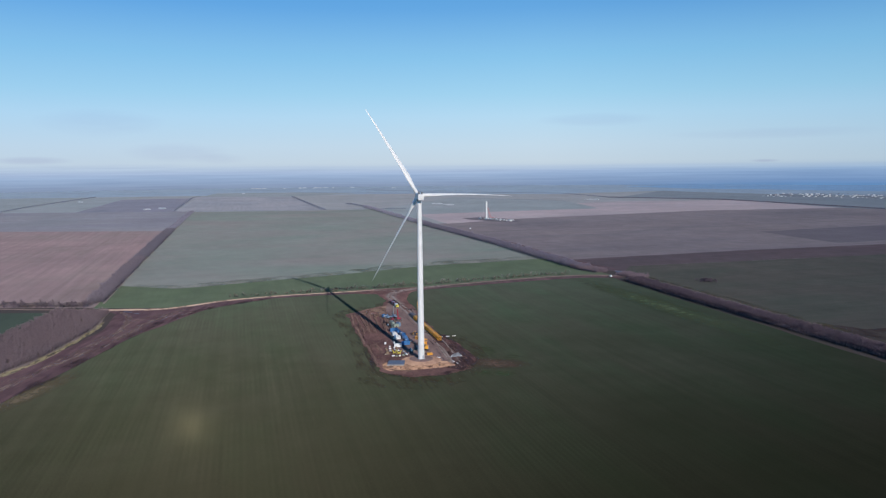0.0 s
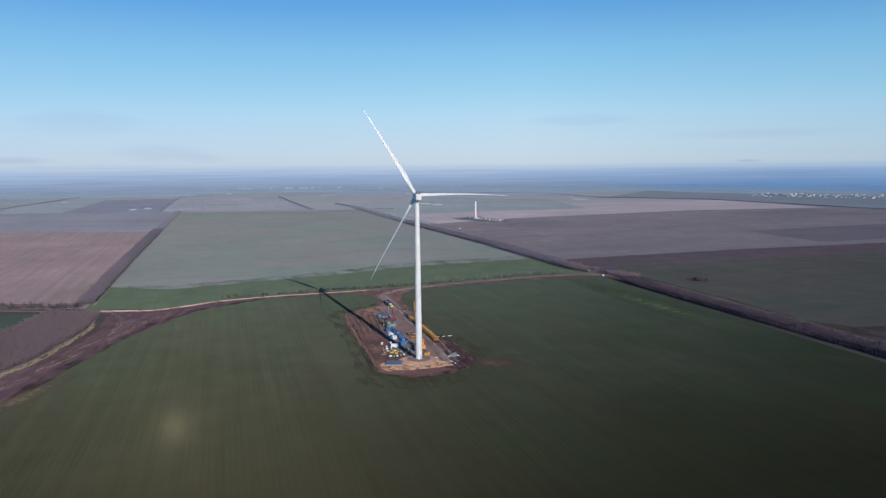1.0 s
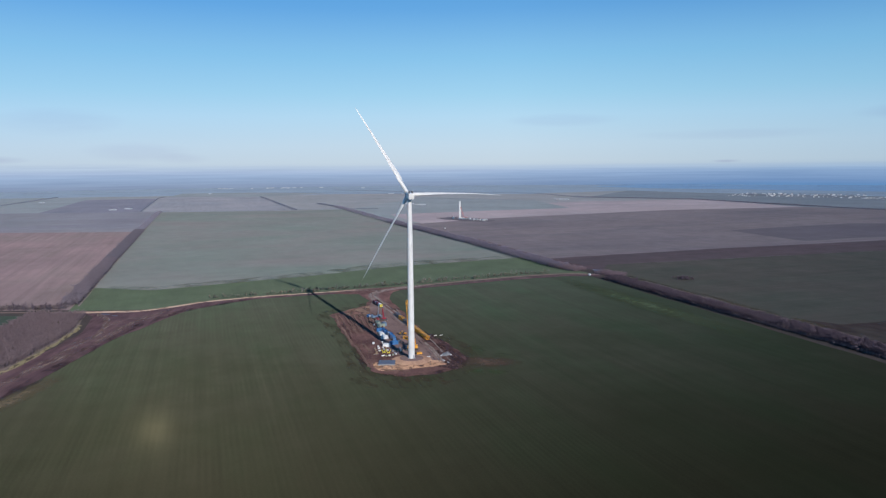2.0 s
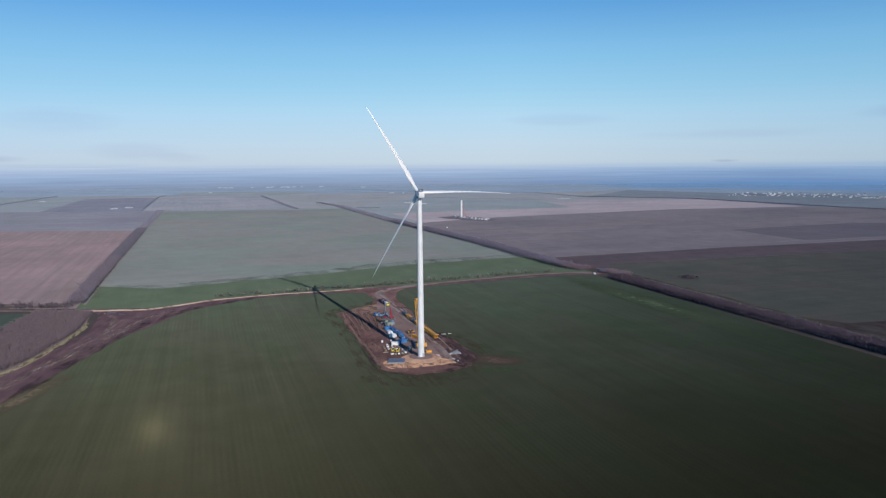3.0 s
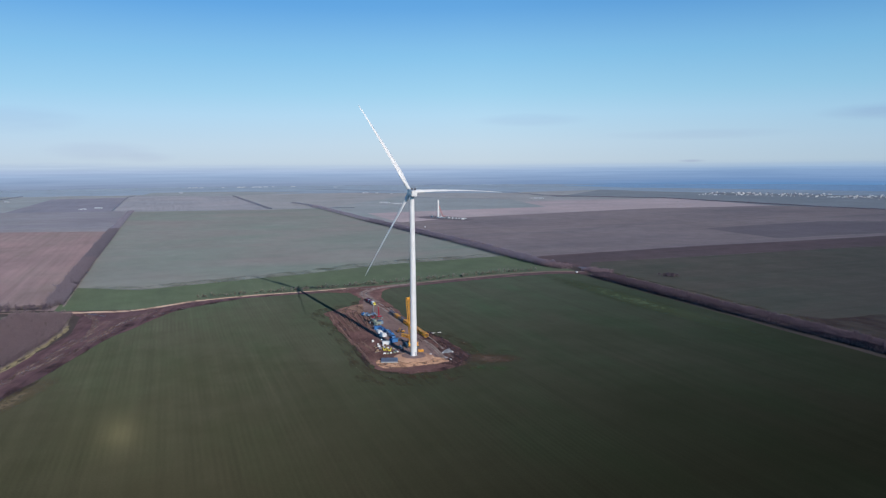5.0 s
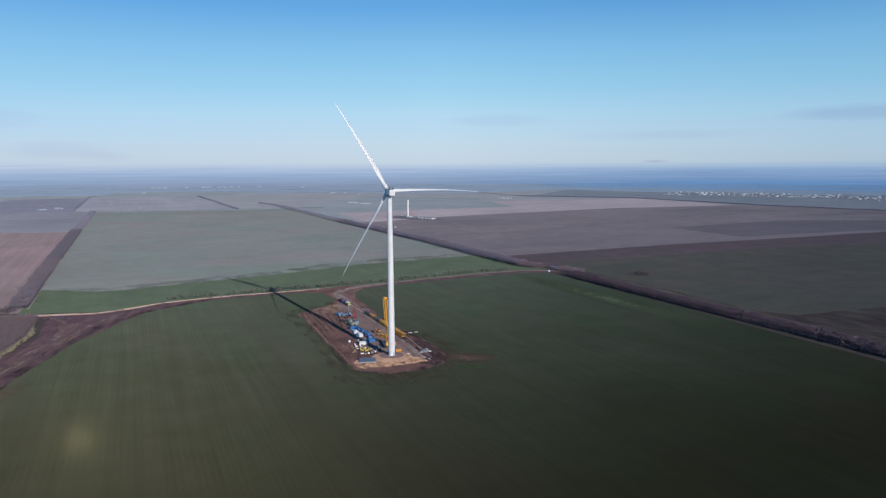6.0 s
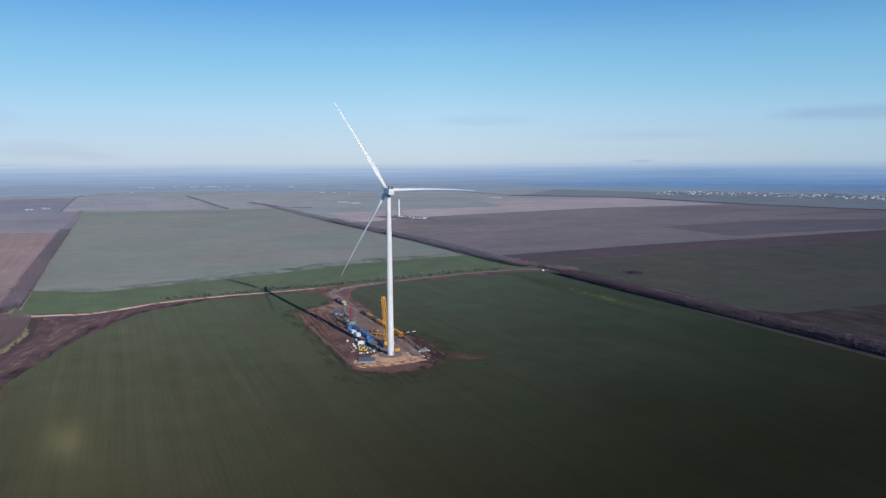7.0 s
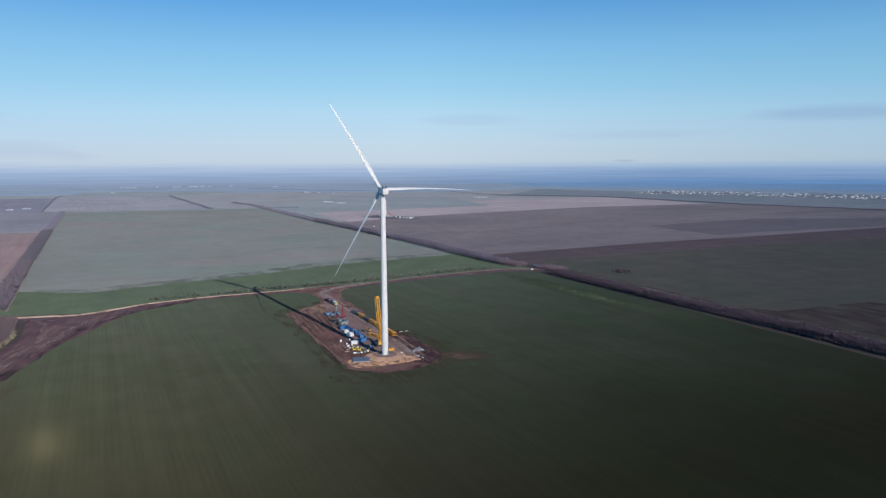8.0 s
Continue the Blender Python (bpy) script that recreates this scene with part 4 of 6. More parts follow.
for k, (x, y, a, s) in enumerate(belt_places):
    m = pose(x, y, 0.03, 0, 0, math.degrees(a)) @ Matrix.Diagonal((s, s, s * RND.uniform(0.85, 1.15), 1))
    if k < len(near_masters):
        near_masters[k].matrix_basis = m
    else:
        src = near_masters[k % len(near_masters)]
        t = copy_thing(src, Matrix())
        t.matrix_basis = m
rest = []
for line in BELT_MID:
    rest += along(line, 2.9, 6, 17, RND, 0.7, 1.0)
far_rest = along([(62, 893), (48, 917), (-71, 1193), (-276, 1632)], 4.6, 6, 22, RND, 0.5, 1.2)
farthest = along([(-274, 1632), (-498, 2140), (-560, 2280)], 5.0, 5, 24, RND, 0.4, 0.95)
scatter_stuff("undergrowth", BRUSHES, along([(330, 268), (270, 414), (232, 509), (186, 615), (122, 769), (106, 812)], 1.4, 12, 20, RND, 0.4, 0.85) + along([(342, 280), (282, 426), (245, 521), (199, 627), (136, 779)], 1.8, 5, 10, RND, 0.3, 0.6),
              M_UNDERGROWTH, "low brown undergrowth filling the tree belt", "undergrowth")
scatter_stuff("tree_belt", TREES, rest, M_TWIG, "belt of bare grey-brown trees between fields", "tree belt")
scatter_stuff("tree_belt", TREES, far_rest, M_TWIG_HAZE_MID, "long belt of bare trees running into the distance, haze painted in", "tree belt")
scatter_stuff("tree_belt", FAR_TREES, farthest, M_TWIG_HAZE_FAR, "far end of a belt of bare trees, haze painted in", "tree belt")
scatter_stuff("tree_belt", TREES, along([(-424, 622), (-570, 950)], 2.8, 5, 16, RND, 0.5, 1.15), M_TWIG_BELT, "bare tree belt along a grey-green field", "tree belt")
scatter_stuff("tree_belt", TREES, along([(-568, 945), (-772, 1410)], 3.4, 5, 17, RND, 0.5, 1.15, 0.05), M_TWIG_DIM, "middle stretch of a bare tree belt, haze painted in", "tree belt")
scatter_stuff("tree_belt", FAR_TREES, along([(-772, 1410), (-1040, 2030)], 3.4, 4, 15, RND, 0.4, 0.9, 0.1), M_TWIG_HAZE_FAR, "far stretch of a bare tree belt, haze painted in", "tree belt")
# distant hedge lines, drawn in the haze-tinted twig colour
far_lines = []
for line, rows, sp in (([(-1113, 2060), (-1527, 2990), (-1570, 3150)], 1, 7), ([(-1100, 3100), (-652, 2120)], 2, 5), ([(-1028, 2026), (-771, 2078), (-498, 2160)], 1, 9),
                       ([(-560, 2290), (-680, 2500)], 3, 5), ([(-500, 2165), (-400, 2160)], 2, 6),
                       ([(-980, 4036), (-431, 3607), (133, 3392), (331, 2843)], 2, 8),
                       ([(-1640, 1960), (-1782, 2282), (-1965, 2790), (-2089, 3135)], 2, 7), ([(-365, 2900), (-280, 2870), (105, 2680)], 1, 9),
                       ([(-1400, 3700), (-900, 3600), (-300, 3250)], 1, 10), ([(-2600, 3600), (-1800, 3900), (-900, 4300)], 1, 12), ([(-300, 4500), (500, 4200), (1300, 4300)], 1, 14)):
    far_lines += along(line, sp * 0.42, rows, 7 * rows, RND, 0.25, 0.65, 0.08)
scatter_stuff("far_hedge", FAR_TREES, along([(290, 2950), (684, 2727), (825, 2440), (973, 2127), (1500, 1400)], 2.0, 2, 14, RND, 0.3, 0.75, 0.08), M_TWIG_HAZE_MID, "long bare hedge before the village fields", "hedge")
scatter_stuff("far_hedges", FAR_TREES, far_lines, M_TWIG_HAZE, "thin bare hedgerows between distant fields, haze painted into their colour", "hedge")

# brush plot
def inside(x, y, poly):
    hit = False
    for (ax, ay), (bx, by) in zip(poly, poly[1:] + poly[:1]):
        if (ay > y) != (by > y) and x < (bx - ax) * (y - ay) / (by - ay) + ax:
            hit = not hit
    return hit


PLOT = [(-409, 478), (-436, 583), (-385, 587), (-357, 519), (-339, 437), (-338, 392), (-348, 300), (-420, 260)]
plot_places = []
while len(plot_places) < 10000:
    x, y = RND.uniform(-440, -330), RND.uniform(260, 590)
    if inside(x, y, PLOT):
        plot_places.append((x, y, RND.uniform(0, 6.28), RND.uniform(0.4, 1.1)))
scatter_stuff("brush", BRUSHES, plot_places, M_BRUSH, "dense grey leafless brush on a fallow plot", "brush")
scatter_stuff("brush", BRUSHES, along([(-503, 598), (-480, 600), (-440, 603), (-415, 606)], 2.5, 3, 7, RND, 0.8, 1.6, 0.2) + along([(-700, 590), (-503, 598)], 4, 2, 6, RND, 0.8, 1.5, 0.3),
              M_TWIG, "low brown leafless bushes beside a farm track", "brush")

# roadside bushes
bush_masters = [tree_thing("roadside_bush", a, "small bare bush with sparse leaves beside the dirt road", "bush", "bushes along the road", M_BARK, M_BUSH) for a in BUSHES]
bush_places = along([(-310, 664), (-262, 690), (-206, 716), (-150, 744), (-112, 764), (-62, 796), (0, 832), (40, 848)], 2.6, 3, 9, RND, 0.3, 1.25, 0.45)
for k, (x, y, a, s) in enumerate(bush_places):
    m = pose(x, y, 0.06, 0, 0, math.degrees(a)) @ Matrix.Diagonal((s, s, s * RND.uniform(0.8, 1.5), 1))
    if k < len(bush_masters):
        bush_masters[k].matrix_basis = m
    else:
        t = copy_thing(bush_masters[k % len(bush_masters)], Matrix())
        t.matrix_basis = m
SAPLINGS = [tree_arrays(95 + k, 5.6, 1.3, 70, limbs=5, low=0.12, twig_len=1.1, twig_w=0.07) for k in range(3)]
sapling_masters = [tree_thing("sapling", a, "slim bare sapling beside the dirt road", "sapling", "saplings along the road", M_BARK, M_SAPLING) for a in SAPLINGS]
for k, (x, y, a, s) in enumerate(along([(-240, 704), (-150, 746), (-112, 766), (-62, 798), (0, 836), (46, 852)], 4.2, 1, 6, RND, 0.5, 1.2, 0.2)):
    m = pose(x, y, 0.06, 0, 0, math.degrees(a)) @ Matrix.Diagonal((s, s, s, 1))
    if k < len(sapling_masters):
        sapling_masters[k].matrix_basis = m
    else:
        t = copy_thing(sapling_masters[k % len(sapling_masters)], Matrix())
        t.matrix_basis = m


# ---- the wind turbine ----
TOWER = (-76.6, 456.0)
ROTOR_YAW = 18.0          # the rotor's axis points this far left of +y


def blade_mesh(length, pitch, bend=3.2, root=1.25, fat=3.7, side=1):
    """A blade along +z: round root, broad shoulder, slender bent tip. x is the rotor's plane, y its axis."""
    bm = bmesh.new()
    n, rings = 18, []
    for k in range(31):
        s = k / 30
        z = 1.2 + s * (length - 1.2)
        if s < 0.05:
            chord, thick = 2 * root, 2 * root
        else:
            w = min(1, (s - 0.05) / 0.17)
            w = w * w * (3 - 2 * w)
            shoulder = fat * (1 - 0.89 * max(0, (s - 0.2) / 0.8) ** 0.74)
            chord = 2 * root * (1 - w) + shoulder * w
            thick = 2 * root * (1 - w) + chord * (0.30 - 0.13 * s) * w
        if s > 0.96:
            chord *= max(0.08, 1 - ((s - 0.96) / 0.04) ** 2 * 0.92)
        twist = radians(pitch + 12 * (1 - s) ** 2)
        offset = chord * 0.18 * min(1, max(0, (s - 0.05) / 0.17))
        ring_k = []
        for j in range(n):
            a = math.tau * j / n
            x = math.cos(a) * chord / 2
            y = math.sin(a) * thick / 2 * (1 - 0.45 * min(1, s * 5) * math.cos(a) * -1 if x < 0 else 1 - 0.35 * min(1, s * 5) * (x / (chord / 2)))
            x -= offset * side
            y += bend * s ** 2.6
            ring_k.append(bm.verts.new((x * math.cos(twist) - y * math.sin(twist), x * math.sin(twist) + y * math.cos(twist), z)))
        rings.append(ring_k)
    for a, b in zip(rings, rings[1:]):
        for j in range(n):
            bm.faces.new((a[j], a[(j + 1) % n], b[(j + 1) % n], b[j]))
    bm.faces.new(list(reversed(rings[0])))
    bm.faces.new(rings[-1])
    return bm


turbine = thing("wind_turbine", pose(*TOWER, 0.0), "tall white three-bladed wind turbine standing on a sandy pad", "wind turbine")
HUB_Z = 110.0
levels = [(1.4, 2.15), (18, 2.12), (42, 2.0), (70, 1.8), (107.2, 1.45)]
for (z0, r0), (z1, r1) in zip(levels, levels[1:]):
    bm = bmesh.new()
    bmesh.ops.create_cone(bm, cap_ends=False, segments=64, radius1=r0, radius2=r1, depth=z1 - z0, matrix=Matrix.Translation((0, 0, (z0 + z1) / 2)))
    sec = part("tower_section", bm, M_TURBINE, turbine, smooth=True)
    part("flange", turned(bmesh.new(), [(r1 - 0.2, z1 - 0.10), (r1 + 0.03, z1 - 0.10), (r1 + 0.03, z1 + 0.02), (r1 - 0.2, z1 + 0.02)], 48), M_TURBINE, sec)
part("foundation_ring", turned(bmesh.new(), [(5.2, 0.6), (5.2, 1.15), (3.0, 1.35), (2.7, 1.5), (2.7, 1.55)], 40), M_CONCRETE, turbine, "grey concrete plinth")
door = part("door", boxes(((0, 0, 1.1), (0.9, 0.10, 2.1)), bevel=0.05), M_TURBINE_GREY, turbine, "grey steel door")
door.matrix_basis = pose(1.5, -1.52, 1.9, 0, 0, 45)
bm = bmesh.new()
for k in range(6):
    box(bm, (0, -0.28 * k - 0.3, 1.7 - 0.28 * k - 0.15), (1.1, 0.30, 0.05))
for sx in (-0.55, 0.55):
    rod(bm, (sx, -0.2, 1.6), (sx, -1.8, 0.05), 0.04)
    rod(bm, (sx, -0.2, 2.6), (sx, -1.8, 1.1), 0.03)
    for k in (0, 3, 5):
        rod(bm, (sx, -0.28 * k - 0.3, 1.5 - 0.28 * k), (sx, -0.28 * k - 0.3, 2.55 - 0.27 * k), 0.025)
stairs = part("stairs", bm, M_STEEL, turbine, "galvanised steel stairs")
stairs.matrix_basis = pose(1.58, -1.6, 0.35, 0, 0, 45)

head = pose(0, 0, HUB_Z, 0, 0, ROTOR_YAW) @ pose(0, 0, 0, 5, 0, 0)      # y along the axis, towards the rotor
bm = bmesh.new()
box(bm, (0, -2.4, 0.1), (3.9, 9.6, 3.9), None, 0.55)
box(bm, (0, -6.9, 0.6), (3.5, 1.0, 2.6), None, 0.25)
nacelle = part("nacelle", bm, M_TURBINE, turbine)
nacelle.matrix_basis = head
part("yaw_bearing", turned(bmesh.new(), [(1.55, -3.0), (1.75, -2.7), (1.75, -1.7)], 32), M_TURBINE_GREY, nacelle, "grey yaw bearing")
for sx in (-1.15, 0.75):
    part("roof_cooler", boxes(((sx, -5.4, 2.75), (1.05, 1.2, 1.5)), bevel=0.08), M_DARKGREY, nacelle, "dark grey cooler box on the roof")
bm = bmesh.new()
rod(bm, (1.2, -6.4, 2.0), (1.2, -6.4, 4.2), 0.05)
rod(bm, (0.8, -6.4, 3.9), (1.6, -6.4, 3.9), 0.04)
part("wind_vane_mast", bm, M_STEEL, nacelle, "thin mast with wind sensors")
bm = turned(bmesh.new(), [(1.7, 0.0), (1.95, 0.3), (2.05, 1.3), (2.0, 2.6), (1.6, 3.5), (0.9, 4.1), (0.2, 4.3)], 36)
hub = part("hub", bm, M_TURBINE, turbine, smooth=True)
hub.matrix_basis = head @ pose(0, 2.5, 0, -90, 0, 0)
HUB_AT = 4.3
for angle, pitch, size, bend, fat, side in ((-30.9, 18, 65.2, 2.0, 3.6, -1), (89.0, -63, 64.8, 3.3, 2.5, 1), (209.4, 74, 64.2, 1.0, 3.3, 1)):
    b = part("blade", blade_mesh(size, pitch, bend, 1.25, fat, side), M_TURBINE, turbine, smooth=True)
    b.matrix_basis = head @ pose(0, HUB_AT, 0, 0, angle, 0)
    part("blade_root_ring", turned(bmesh.new(), [(1.42, 1.5), (1.5, 1.55), (1.5, 1.9), (1.42, 1.95)], 28), M_TURBINE_GREY, b, "grey root ring")

# sandy mound that the foundation sits in
bm = bmesh.new()
rows = []
for i, (r, z) in enumerate(((13.5, -0.05), (11.6, 0.55), (10.0, 1.05), (8.6, 1.22), (6.5, 1.2), (4.6, 1.18), (0.5, 1.15))):
    ring_i = []
    for k in range(56):
        a = k * math.tau / 56
        w = noise.noise((math.cos(a) * 2, math.sin(a) * 2, i * 0.3)) * 0.9 + noise.noise((math.cos(a) * 7, math.sin(a) * 7, i)) * 0.4
        rr = r + (w if r > 5 else 0)
        ring_i.append(bm.verts.new((rr * math.cos(a), rr * math.sin(a), z + (0.12 * w if 0 < i < 5 else 0))))
    rows.append(ring_i)
for a, b in zip(rows, rows[1:]):
    for k in range(56):
        bm.faces.new((a[k], a[(k + 1) % 56], b[(k + 1) % 56], b[k]))
bm.faces.new(rows[-1])
mound = part("sand_mound", bm, M_SAND, smooth=True)
bm = bmesh.new()
bmesh.ops.create_circle(bm, cap_ends=True, segments=48, radius=8.0, matrix=Matrix.Translation((0, 0, 1.30)))
for v in bm.verts:
    v.co += Vector((v.co.x, v.co.y, 0)) * 0.06 * noise.noise((v.co.x * 0.5, v.co.y * 0.5, 2.0))
part("gravel_top", bm, M_GRAVEL, mound, "grey compacted gravel on the mound's top")
mound.matrix_basis = pose(TOWER[0], TOWER[1], 0.2)
tagged(mound, "low round mound of tan sand round the foundation", "sand mound")


# ---- the building site ----
ALONG = 23.6      # the hardstand's long side lies this far left of +y


def lattice(length, w, h, tip_w, tip_h, bays, lace=0.05):
    """A box truss along +y: the place of a corner at a share of its length, and its diagonal braces."""
    def corner(k, t):
        sx, sz = ((-1, -1), (1, -1), (1, 1), (-1, 1))[k % 4]
        return Vector((sx * (w + (tip_w - w) * t) / 2, t * length, sz * (h + (tip_h - h) * t) / 2))
    braces = []
    for i in range(bays):
        t0, t1 = i / bays, (i + 1) / bays
        for k in range(4):
            a, b = (k, k + 1) if i % 2 else (k + 1, k)
            braces.append(rod(bmesh.new(), corner(a, t0), corner(b, t1), lace, n=4))
    return corner, braces


def boom_section(m, paint, label, length=12.0, w=2.5, h=2.4):
    ob = thing("boom_section", m, label, "crane boom", "boom sections on the ground")
    corner, braces = lattice(length, w, h, w, h, 7, lace=0.11)
    for bm in braces:
        part("brace", bm, paint, ob)
    for k in range(4):
        part("chord", rod(bmesh.new(), corner(k, 0), corner(k, 1), 0.20, n=8), paint, ob)
    for t in (0, 1):
        bm = bmesh.new()
        for k in range(4):
            rod(bm, corner(k, t), corner(k + 1, t), 0.15, n=6)
        part("end_frame", bm, paint, ob)
    part("walkway", boxes(((0, length / 2, h / 2 + 0.05), (1.0, length - 0.6, 0.07))), paint, ob)
    return ob


LINE_A, LINE_B = Vector((-108.4, 597.0, 0)), Vector((-72.8, 514.0, 0))
line_dir = (LINE_B - LINE_A).normalized()
turn_line = math.degrees(math.atan2(-line_dir.x, line_dir.y))
for k in range(7):
    p = LINE_A + line_dir * (k * 13.4)
    paint, label = ((M_DULLGREY, "dull dark grey lattice crane boom section lying on gravel") if k in (0, 2) else (M_YELLOW, "yellow lattice crane boom section lying on gravel"))
    boom_section(pose(p.x, p.y, 1.62, 0, 0, turn_line), paint, label, 12.6)
boom_section(pose(-90.0, 514.6, 1.30, 0, 0, -136), M_YELLOW, "short yellow lattice boom section beside the crane", 13.0, 1.9, 1.7)


def wheel(parent, x, y, r=0.52, w=0.34):
    t = part("wheel", bmesh.new(), M_RUBBER, parent)
    bm = bmesh.new()
    turned(bm, [(r * 0.6, -w / 2), (r * 0.93, -w / 2), (r, -w * 0.3), (r, w * 0.3), (r * 0.93, w / 2), (r * 0.6, w / 2)], 18)
    bm.to_mesh(t.data)
    bm.free()
    t.matrix_basis = pose(x, y, r, 0, 90, 0)
    part("rim", turned(bmesh.new(), [(r * 0.58, -w * 0.55), (r * 0.5, -w * 0.4), (r * 0.5, w * 0.4), (r * 0.58, w * 0.55)], 14), M_STEEL, t)
    return t


def cab(parent, y, paint, z=0.9, w=2.45, d=2.1, h=2.2):
    bm = bmesh.new()
    prof = [(-d / 2, 0), (d / 2, 0), (d / 2, h * 0.5), (d / 2 - 0.22, h * 0.95), (d / 2 - 0.4, h), (-d / 2, h)]
    left = [bm.verts.new((-w / 2, y + a, z + b)) for a, b in prof]
    right = [bm.verts.new((w / 2, y + a, z + b)) for a, b in prof]
    bm.faces.new(left)
    bm.faces.new(list(reversed(right)))
    for k in range(len(prof)):
        j = (k + 1) % len(prof)
        bm.faces.new((left[k], right[k], right[j], left[j]))
    bmesh.ops.recalc_face_normals(bm, faces=bm.faces)
    bmesh.ops.bevel(bm, geom=list(bm.edges), offset=0.06, segments=2, affect="EDGES")
    c = part("cab", bm, paint, parent)
    part("windscreen", boxes(((0, y + d / 2 - 0.09, z + h * 0.72), (w - 0.35, 0.06, h * 0.40), (-12, 0, 0))), M_GLASS, c)
    for sx in (-1, 1):
        part("side_window", boxes(((sx * w / 2, y + 0.15, z + h * 0.70), (0.05, d * 0.5, h * 0.36))), M_GLASS, c)
        part("headlight", boxes(((sx * (w / 2 - 0.35), y + d / 2 + 0.01, z + 0.3), (0.4, 0.05, 0.2))), M_WHITE, c)
    return c


def lorry(name, m, paint, label, load, trailer=0.0):
    """A lorry along y, its cab at +y. load: (paint, y from, y to, height) boxes on the bed."""
    ob = thing(name, m, label, "lorry")
    back = -4.2 - trailer
    part("chassis", boxes(((0, (4.6 + back) / 2, 0.85), (1.0, 4.6 - back, 0.28)), ((0, (1.9 + back) / 2, 1.08), (2.45, 1.9 - back, 0.16))), M_DARKSTEEL, ob)
    cab(ob, 3.6, paint)
    axles = [3.7, -1.6, -2.9] + ([back + 1.2, back + 2.5, back + 3.8] if trailer else [])
    for y in axles:
        for sx in (-1.02, 1.02):
            wheel(ob, sx, y)
    for k, (pt, y0, y1, h) in enumerate(load):
        bm = boxes(((0, (y0 + y1) / 2, 1.18 + h / 2), (2.4, y1 - y0 - 0.1, h)), bevel=0.05)
        part("load_box", bm, pt, ob)
    part("bumper", boxes(((0, 4.75, 0.62), (2.4, 0.16, 0.34)), bevel=0.04), M_DARKSTEEL, ob)
    return ob


def container(name, m, paint, label, length=6.06, w=2.44, h=2.59):
    ob = thing(name, m, label, "container")
    bm = boxes(((0, 0, h / 2), (w - 0.12, length - 0.12, h - 0.1)))
    n = int(length / 0.28)
    for j in range(n):
        for sx in (-1, 1):
            box(bm, (sx * (w / 2 - 0.045), (j + 0.5) / n * (length - 0.4) - (length - 0.4) / 2, h / 2), (0.05, 0.14, h - 0.35))
    part("body", bm, paint, ob)
    bm = bmesh.new()
    for sx in (-1, 1):
        for sy in (-1, 1):
            box(bm, (sx * (w / 2 - 0.08), sy * (length / 2 - 0.08), h / 2), (0.16, 0.16, h))
        for z in (0.08, h - 0.06):
            box(bm, (sx * (w / 2 - 0.06), 0, z), (0.12, length - 0.3, 0.14))
    for sy in (-1, 1):
        for z in (0.08, h - 0.06):
            box(bm, (0, sy * (length / 2 - 0.06), z), (w - 0.3, 0.12, 0.14))
    part("frame", bm, paint, ob)
    for sx in (-0.55, 0.55):
        d = part("door_leaf", boxes(((sx, -length / 2 + 0.03, h / 2), (1.04, 0.06, h - 0.3)), bevel=0.02), paint, ob)
        part("lock_bar", rod(bmesh.new(), (sx * 0.6, -length / 2 - 0.02, 0.25), (sx * 0.6, -length / 2 - 0.02, h - 0.25), 0.025), M_STEEL, d)
    return ob


# transporter on the access road
lorry("heavy_transporter", pose(-128.9, 633.2, 0.22, 0, 0, ALONG + 2 + 180), M_BRIGHTYELLOW, "long lorry with yellow cab carrying red and white boxes", 
      [(M_WHITE, -3.6, 1.4, 2.2), (M_RED, -9.2, -3.9, 2.3), (M_WHITE, -12.6, -9.5, 2.0), (M_RED, -19.5, -13.0, 1.9)], trailer=16.0)
# blue lorries and containers in a row
lorry("blue_lorry", pose(-128.0, 583.5, 0.22, 0, 0, ALONG + 25), M_BLUE, "blue lorry with small grey and white boxes parked on soil", [(M_BLUEGREY, -3.9, -0.6, 1.7), (M_WHITE, -0.5, 1.5, 1.5)])
lorry("blue_lorry", pose(-101.5, 520.0, 0.22, 0, 0, ALONG + 4), M_BLUE, "blue lorry with blue and white load parked in a row", [(M_BLUE, -3.9, -1.0, 2.3), (M_TARP, -0.9, 1.7, 2.0)])
lorry("blue_lorry", pose(-97.6, 509.5, 0.22, 0, 0, ALONG + 184), M_BLUE, "blue lorry with a tall blue box body", [(M_BLUE, -3.9, 1.7, 2.5)])
for x, y, pt, lab, ln, turn in ((-118.2, 561.5, M_GREYGREEN, "grey-green steel container standing on soil", 6.06, 8), (-114.0, 552.0, M_GREYGREEN, "grey-green steel container standing on soil", 6.06, 96),
                                (-112.2, 557.5, M_BLUEGREY, "blue-grey steel container in the row", 6.06, 4),
                                (-111.6, 537.0, M_BLUE, "blue steel container standing on gravel", 6.06, 92), (-107.2, 531.5, M_BLUE, "blue steel container standing on gravel", 6.06, 3),
                                (-94.8, 496.5, M_BLUE, "bright blue steel container at the row's end", 6.06, 92)):
    container("container", pose(x, y, 0.22, 0, 0, ALONG + turn), pt, lab, ln)
container("site_office", pose(-99.2, 490.0, 0.22, 0, 0, ALONG - 97), M_WHITE, "plain white site office container on gravel", 5.6, 2.4, 2.3)


